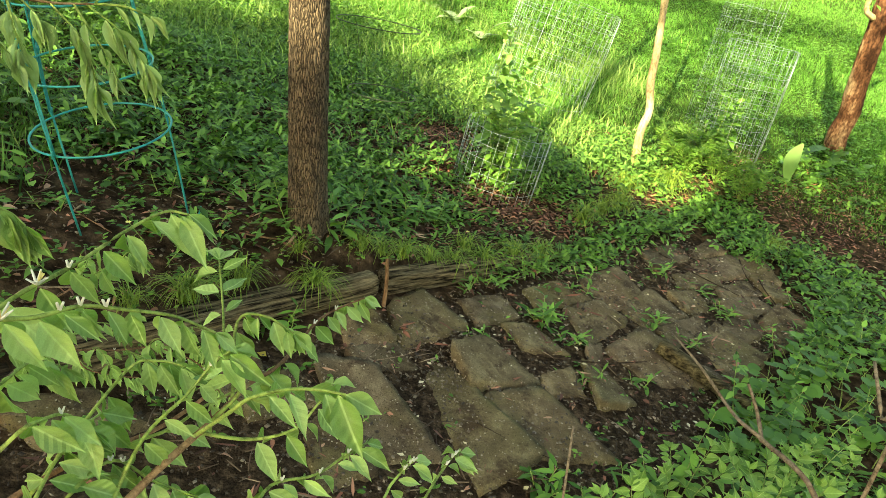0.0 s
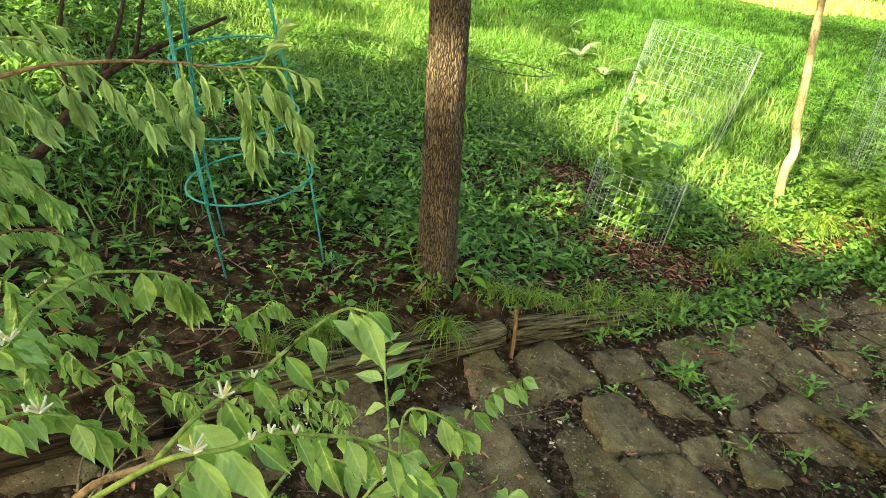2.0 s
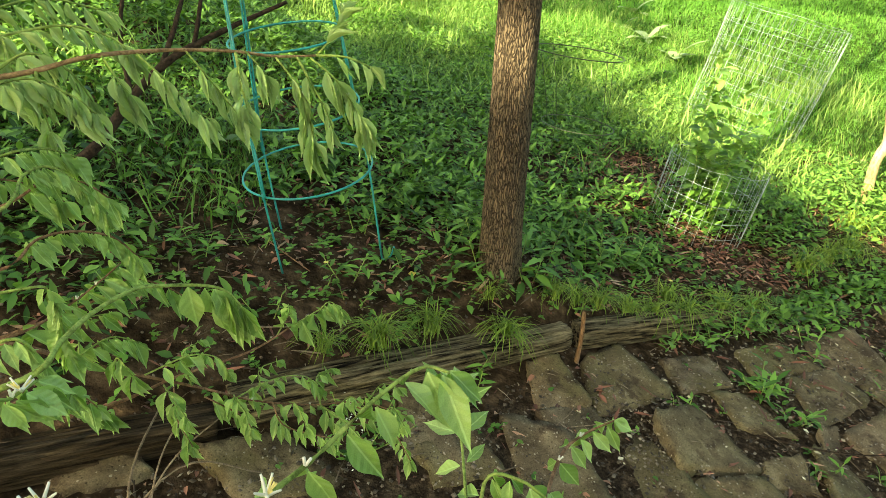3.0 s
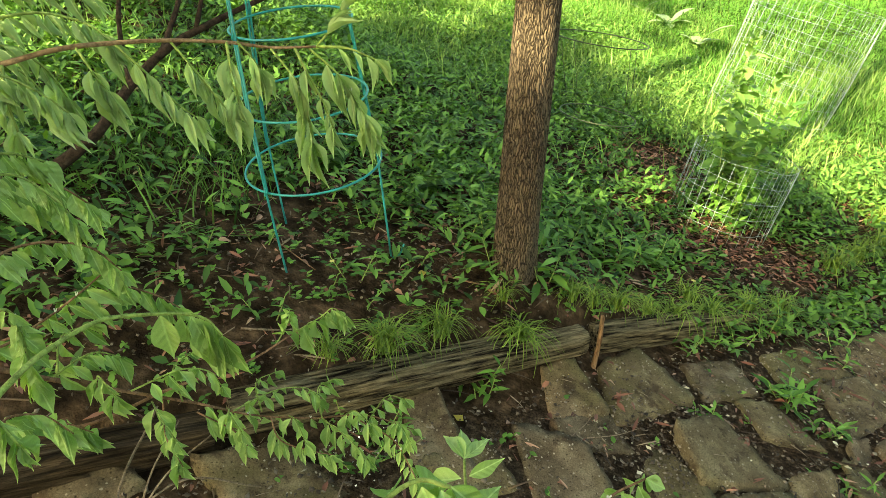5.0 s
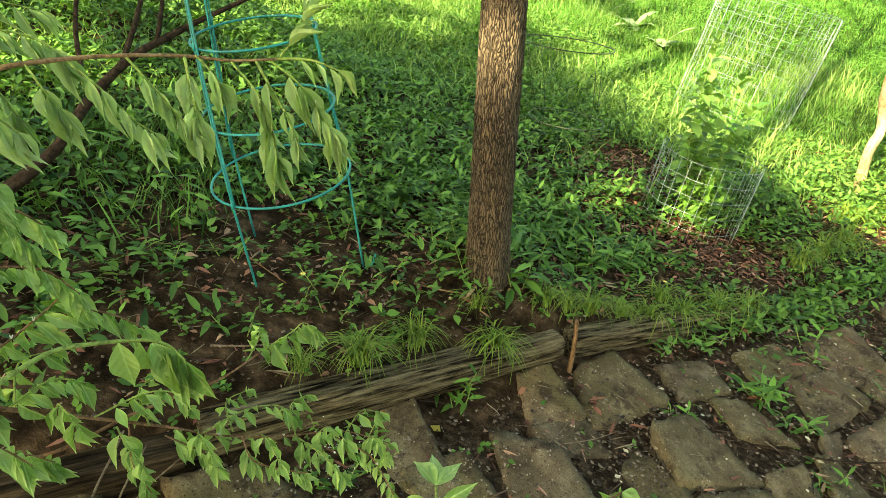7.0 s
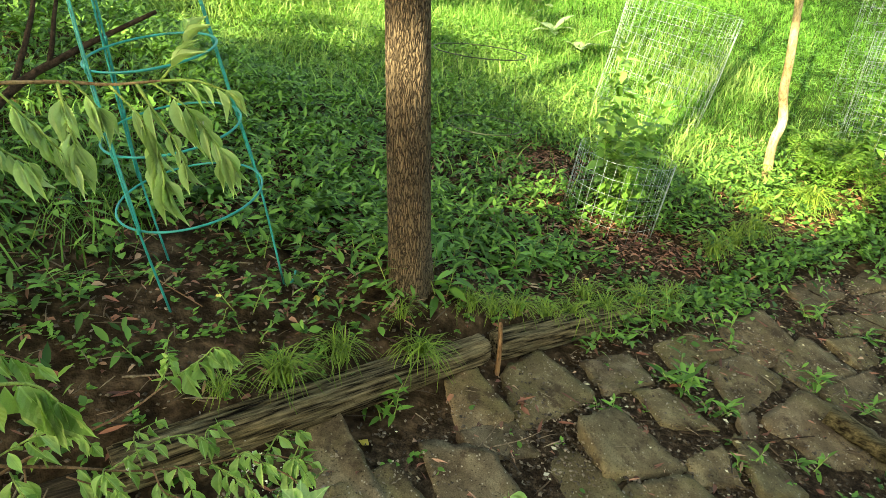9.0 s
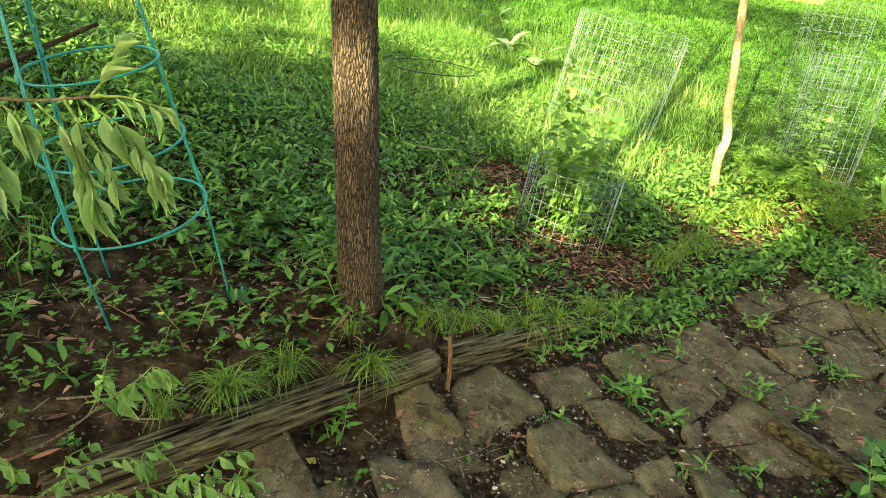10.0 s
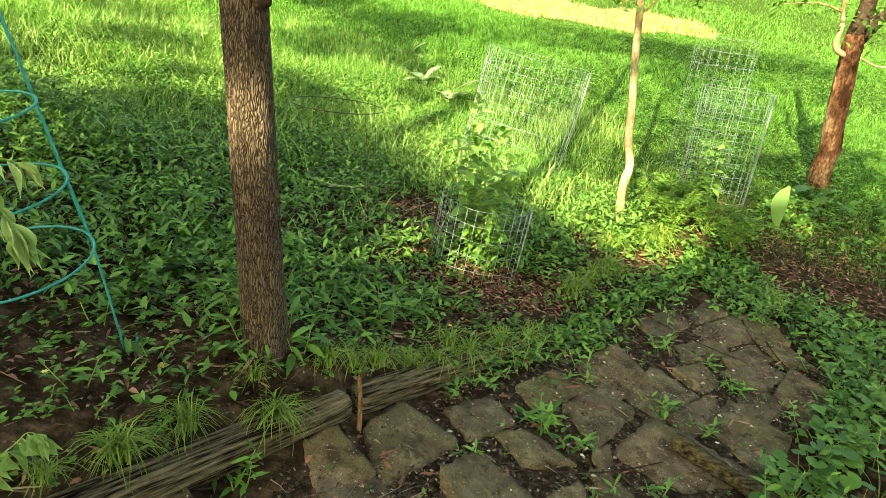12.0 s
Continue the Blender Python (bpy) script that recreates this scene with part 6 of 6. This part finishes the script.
fallen_leaf(-0.96, 1.75, 0.07, 10, M_LITTER, "curled brown fallen leaf on bed soil", 0.02, 0.4)


def white_flowered_weed(x, y, seed):
    t = weed(x, y, 0.16, 12, 0.035, seed, "dark weed covered in tiny white flowers", "flowering_weed", 0.2, M_COVER, 0.3, 6, 0.10, "weed", "flowering weeds")
    r = np.random.default_rng(seed)
    m = 70
    p = np.array((x, y, g(x, y) + 0.09)) + r.normal(size=(m, 3)) * (0.05, 0.05, 0.035)
    under(new("flowers", mesh_from("flowers", [strewn(leaf_shape(0.4), p, r.uniform(0, 6.28, m), r.uniform(-0.3, 0.6, m), r.uniform(-0.5, 0.5, m), r.uniform(0.004, 0.009, m))], M_FLOWER)), t)["kind"] = "stuff"


white_flowered_weed(-0.66, 1.60, 700)


def buttercup(x, y, seed):
    t = weed(x, y, 0.09, 6, 0.035, seed, "small weed with a single yellow flower", "buttercup", 0.25, M_WEED, 0.3, 1, 0.02, "flower", "small flowers")
    p = np.tile((x + 0.004, y, g(x, y) + 0.098), (6, 1))
    under(new("flower", mesh_from("flower", [strewn(leaf_shape(0.42), p, np.arange(6) * 1.05, np.full(6, 0.3), np.zeros(6), np.full(6, 0.012))], M_YELLOW)), t)


buttercup(-0.955, 2.03, 710)
buttercup(0.30, 2.98, 711)


for i, (x, y, h, n, lf) in enumerate(((-0.98, 2.42, 0.13, 9, 0.07), (-1.22, 2.05, 0.10, 9, 0.06), (-1.35, 1.90, 0.12, 8, 0.07), (-0.62, 2.55, 0.12, 9, 0.07), (-1.05, 1.80, 0.09, 8, 0.06), (-0.85, 2.02, 0.08, 8, 0.05),
                                      (-1.45, 2.35, 0.12, 9, 0.07), (-1.62, 2.05, 0.13, 9, 0.07), (-0.25, 2.75, 0.17, 11, 0.08), (-0.15, 3.05, 0.20, 12, 0.085), (0.22, 3.25, 0.17, 11, 0.08), (-0.45, 2.95, 0.18, 11, 0.085))):
    weed(x, y, h, n, lf, 760 + i, "dark green lance-leaved weed on the bed soil", width=0.15, droop=0.25, stems=2, material=M_COVER, group="weeds in the bed")


def petals(n):
    x, y = spots(n, -0.6, 2.4, 1.5, 4.0, lambda a, b: on_patio(a, b) * 1.0)
    m = len(x)
    p = np.c_[x, y, height(x, y) + 0.036]
    stuff("fallen_petals", [strewn(leaf_shape(0.33, 0.05, 0.02), p, rng.uniform(0, 6.28, m), rng.uniform(-0.1, 0.1, m), rng.uniform(-0.1, 0.1, m), rng.choice((0.012, 0.016, 0.026), m))], M_PETAL, "small pale fallen petals on the patio stones", "petals")


petals(190)


def stick(points, r0, r1, material, label, name="stick"):
    bm = bmesh.new()
    tube(bm, points, r0, r1, 7, 6, lambda th, t, q: 1 + 0.2 * noise.noise(q * 50))
    tagged(new(name, mesh_of(bm, name, material)), label, "stick", group="sticks")


def lying(x0, y0, x1, y1, r0, material, label, lift=0.034):
    mx, my = (x0 + x1) / 2 + (y1 - y0) * 0.06, (y0 + y1) / 2 - (x1 - x0) * 0.06
    stick([(x0, y0, g(x0, y0) + lift), (mx, my, g(mx, my) + lift + 0.006), (x1, y1, g(x1, y1) + lift)], r0, r0 * 0.5, material, label)


lying(0.62, 2.30, 1.18, 2.48, 0.0045, M_LIMB, "thin dark stick lying across the patio stones")
lying(0.55, 2.52, 0.80, 2.24, 0.004, M_LIMB, "thin dark stick lying in a patio joint", 0.02)
lying(0.33, 1.80, 0.62, 1.72, 0.003, M_LIMB, "thin dark stick lying on a patio stone")
lying(2.28, 3.95, 2.22, 3.55, 0.006, M_LIMB, "dark stick lying at the far patio edge")
lying(2.32, 3.72, 2.30, 3.42, 0.005, M_LIMB, "dark stick lying at the far patio edge")
lying(1.62, 3.72, 2.05, 3.42, 0.005, M_LIMB, "dark stick lying across the patio stones")
lying(-0.05, 1.98, 0.12, 2.12, 0.002, M_DRY, "pale dry grass stalk on a patio stone")
lying(-0.12, 1.92, -0.02, 2.18, 0.002, M_DRY, "pale dry grass stalk on a patio stone")
lying(-0.65, 2.30, -0.42, 2.33, 0.004, M_TWIG, "reddish twig lying on the bed soil", 0.012)
lying(1.50, 2.78, 1.66, 2.86, 0.006, M_DRY, "pale dry stick on the patio stones")
lying(-1.25, 2.12, -1.02, 2.05, 0.003, M_TWIG, "thin brown twig lying on the bed soil", 0.012)
lying(-1.10, 1.72, -0.92, 1.86, 0.0035, M_DRY, "thin dry twig lying on the bed soil", 0.012)
lying(-0.95, 2.12, -0.80, 2.22, 0.003, M_TWIG, "thin brown twig lying on the bed soil", 0.012)
lying(-1.55, 2.28, -1.30, 2.22, 0.004, M_DRY, "thin dry twig lying on the bed soil", 0.012)
stick([(-0.90, 0.95, g(-0.90, 0.95)), (-0.971, 1.054, 0.42), (-1.018, 1.259, 0.504)], 0.004, 0.002, M_DRY, "dry grey stick leaning among the low sprays")
stick([(-1.06, 0.97, g(-1.06, 0.97) + 0.02), (-0.950, 1.187, 0.36), (-0.832, 1.358, g(-0.832, 1.358) + 0.06)], 0.0035, 0.002, M_DRY, "dry grey stick lying among the low sprays")
stick([(-0.92, 0.98, g(-0.92, 0.98)), (-0.94, 1.10, 0.42), (-0.95, 1.24, 0.50)], 0.003, 0.0015, M_DRY, "dry grey stick leaning among the low sprays")
stick([(-1.02, 1.0, g(-1.02, 1.0)), (-0.96, 1.16, 0.38), (-0.90, 1.30, 0.44)], 0.003, 0.0015, M_DRY, "dry grey stick leaning among the low sprays")
stick([(0.79, 0.62, g(0.79, 0.62) - 0.02), (0.75, 0.74, 0.62), (0.726, 0.795, 0.772), (0.689, 0.910, 0.780), (0.672, 0.988, 0.771), (0.637, 1.099, 0.800), (0.602, 1.192, 0.818)], 0.0065, 0.002, M_DRY, "bare pale forked twig rising from the weeds", "bare_twig")
stick([(0.689, 0.910, 0.776), (0.696, 0.965, 0.801), (0.682, 1.000, 0.838)], 0.004, 0.003, M_DRY, "short bare pale side twig", "bare_twig")
stick([(0.42, 1.0, g(0.42, 1.0) - 0.02), (0.43, 1.06, 0.3), (0.447, 1.194, 0.534)], 0.004, 0.003, M_DRY, "upright bare pale twig", "bare_twig")
stick([(0.80, 0.75, g(0.80, 0.75) - 0.02), (0.81, 0.80, 0.872), (0.838, 0.865, 0.890), (0.859, 0.956, 0.946)], 0.004, 0.003, M_DRY, "upright bare pale twig", "bare_twig")


# ---------------------------------------------------------------- patio stones
def patio():
    """The sandy bed of the patio, a sheet just above the soil, to which the stones belong."""
    xs, ys = np.arange(-1.9, 2.7, 0.04), np.arange(0.2, 4.12, 0.04)
    X, Y = np.meshgrid(xs, ys)
    ok = on_patio(X, Y) & (behind(X, Y) < -0.06)
    lump = np.array([noise.noise(Vector((a * 14, b * 14, 3))) for a, b in zip(X.ravel(), Y.ravel())]).reshape(X.shape)
    Z = height(X, Y) + 0.011 + 0.008 * lump
    w = len(xs)
    idx = np.arange(X.size).reshape(X.shape)
    good = ok[:-1, :-1] & ok[:-1, 1:] & ok[1:, 1:] & ok[1:, :-1]
    q = np.stack((idx[:-1, :-1], idx[:-1, 1:], idx[1:, 1:], idx[1:, :-1]), -1)[good]
    me = mesh_from("patio", [(np.stack((X, Y, Z), -1).reshape(-1, 3), np.concatenate((q[:, [0, 1, 2]], q[:, [0, 2, 3]])))], M_PATIO)
    me.polygons.foreach_set("use_smooth", [True] * len(me.polygons))
    return tagged(new("patio", me), "uneven patio of broken concrete slabs with weedy joints", "patio", kind="structure")


PATIO = patio()
STONES = [0]


def flagstone(x, y, length, w0, w1, turn, skew0, skew1, lift=0.030, thick=0.055):
    """One broken slab: a rough four-sided piece with chipped edges; w0 and w1 are its widths at the two ends, skew0 and skew1 their slants."""
    STONES[0] += 1
    r = random.Random(STONES[0])
    mid, axis = Vector((x, y, 0)), Vector((math.cos(radians(turn)), math.sin(radians(turn)), 0)) * length
    ends = [Vector((math.cos(radians(turn + 90 + k)), math.sin(radians(turn + 90 + k)), 0)) * w for k, w in ((skew0, w0), (skew1, w1))]
    bm = bmesh.new()
    n, m = 13, 13
    tip, tilt = r.uniform(-0.035, 0.035), r.uniform(-0.035, 0.035)
    top = {}
    for i in range(n + 1):
        for j in range(m + 1):
            a, b = i / n - 0.5, j / m - 0.5
            # corners broken off a little, edges chipped
            pull = 1.165 - 0.07 * (abs(2 * a) ** 7) * (abs(2 * b) ** 7) * r.uniform(0.2, 1.0)
            q = mid + (axis * a + ends[0].lerp(ends[1], a + 0.5) * b) * pull
            edge = max(abs(2 * a), abs(2 * b))
            if edge > 0.99:
                q.x += noise.noise(Vector((q.x * 24, q.y * 24, STONES[0]))) * 0.015 + noise.noise(Vector((q.x * 70, q.y * 70, STONES[0]))) * 0.005
                q.y += noise.noise(Vector((q.x * 24, q.y * 24, STONES[0] + 50))) * 0.015 + noise.noise(Vector((q.x * 70, q.y * 70, STONES[0] + 50))) * 0.005
            z = g(q.x, q.y) + lift + tip * a + tilt * b + 0.007 * noise.noise(Vector((q.x * 17, q.y * 17, 1))) + 0.0035 * noise.noise(Vector((q.x * 60, q.y * 60, 2)))
            top[i, j] = bm.verts.new((q.x, q.y, z - 0.009 * max(0.0, edge - 0.84) / 0.16 * r.uniform(0.3, 1.0)))
    for i in range(n):
        for j in range(m):
            bm.faces.new((top[i, j], top[i + 1, j], top[i + 1, j + 1], top[i, j + 1]))
    rim = [e2 for e2 in bm.edges if e2.is_boundary]
    out = bmesh.ops.extrude_edge_only(bm, edges=rim)
    for v in out["geom"]:
        if isinstance(v, bmesh.types.BMVert):
            v.co.z -= thick
    bmesh.ops.recalc_face_normals(bm, faces=bm.faces[:])
    part("stone", bm, M_STONE, PATIO)


flagstone(-0.05, 1.75, 0.40, 0.20, 0.29, -57, -26, -14)
flagstone(0.31, 1.84, 0.46, 0.12, 0.30, -56, -17, 9)
flagstone(0.61, 1.90, 0.32, 0.26, 0.29, -47, -13, -27)
flagstone(0.39, 2.16, 0.23, 0.19, 0.31, -52, 5, -11, 0.048, 0.075)
flagstone(0.10, 2.34, 0.23, 0.22, 0.35, -54, 19, 9)
flagstone(-0.13, 2.16, 0.21, 0.12, 0.20, -60, 14, 10)
flagstone(-0.03, 2.02, 0.12, 0.22, 0.19, -39, -12, -28)
flagstone(-0.51, 1.77, 0.29, 0.09, 0.18, -60, 10, -3)
flagstone(0.61, 2.43, 0.18, 0.15, 0.20, -46, -14, -25)
flagstone(0.42, 2.56, 0.16, 0.24, 0.24, -59, 7, 5)
flagstone(0.78, 2.86, 0.15, 0.26, 0.37, -42, -8, -12)
flagstone(0.98, 2.75, 0.20, 0.25, 0.37, -59, 8, 17)
flagstone(1.36, 2.98, 0.20, 0.33, 0.35, -45, 7, -4)
flagstone(1.27, 2.52, 0.35, 0.34, 0.43, -33, -12, -37)
flagstone(0.92, 2.26, 0.26, 0.10, 0.19, -77, 10, 12)
flagstone(0.71, 2.17, 0.12, 0.18, 0.17, -78, 24, 8)
flagstone(1.16, 3.12, 0.24, 0.37, 0.30, -59, 13, 19)
flagstone(1.51, 2.87, 0.12, 0.37, 0.36, -76, 22, 31)
flagstone(1.72, 2.79, 0.28, 0.29, 0.36, -59, 12, 10)
flagstone(1.92, 3.05, 0.21, 0.23, 0.29, -88, 31, 36)
flagstone(2.25, 3.21, 0.20, 0.31, 0.45, -65, 22, 21)
flagstone(1.67, 3.74, 0.20, 0.42, 0.43, -76, 32, 32)
flagstone(2.05, 4.00, 0.14, 0.33, 0.32, -77, 33, 17)
flagstone(2.07, 3.77, 0.21, 0.48, 0.33, -73, 19, 13)
flagstone(2.39, 3.90, 0.28, 0.20, 0.20, -86, 1, 3)
flagstone(2.40, 3.62, 0.23, 0.20, 0.19, -82, -4, -3)
flagstone(1.80, 3.50, 0.15, 0.28, 0.35, -88, 21, 26)
flagstone(1.67, 3.21, 0.15, 0.25, 0.22, -53, -2, 2)
flagstone(2.07, 3.34, 0.16, 0.35, 0.34, -45, -16, -8)
flagstone(2.08, 3.51, 0.12, 0.34, 0.36, -76, 25, 14)
flagstone(0.92, 2.44, 0.10, 0.11, 0.09, -89, 39, 25)
flagstone(-0.84, 1.41, 0.20, 0.22, 0.25, -19, -33, -33)
flagstone(-1.23, 1.21, 0.12, 0.15, 0.18, -9, -33, -35)
flagstone(-0.37, 1.69, 0.14, 0.20, 0.21, -46, -2, -8)
flagstone(-0.14, 1.54, 0.23, 0.12, 0.19, -63, 10, 9)
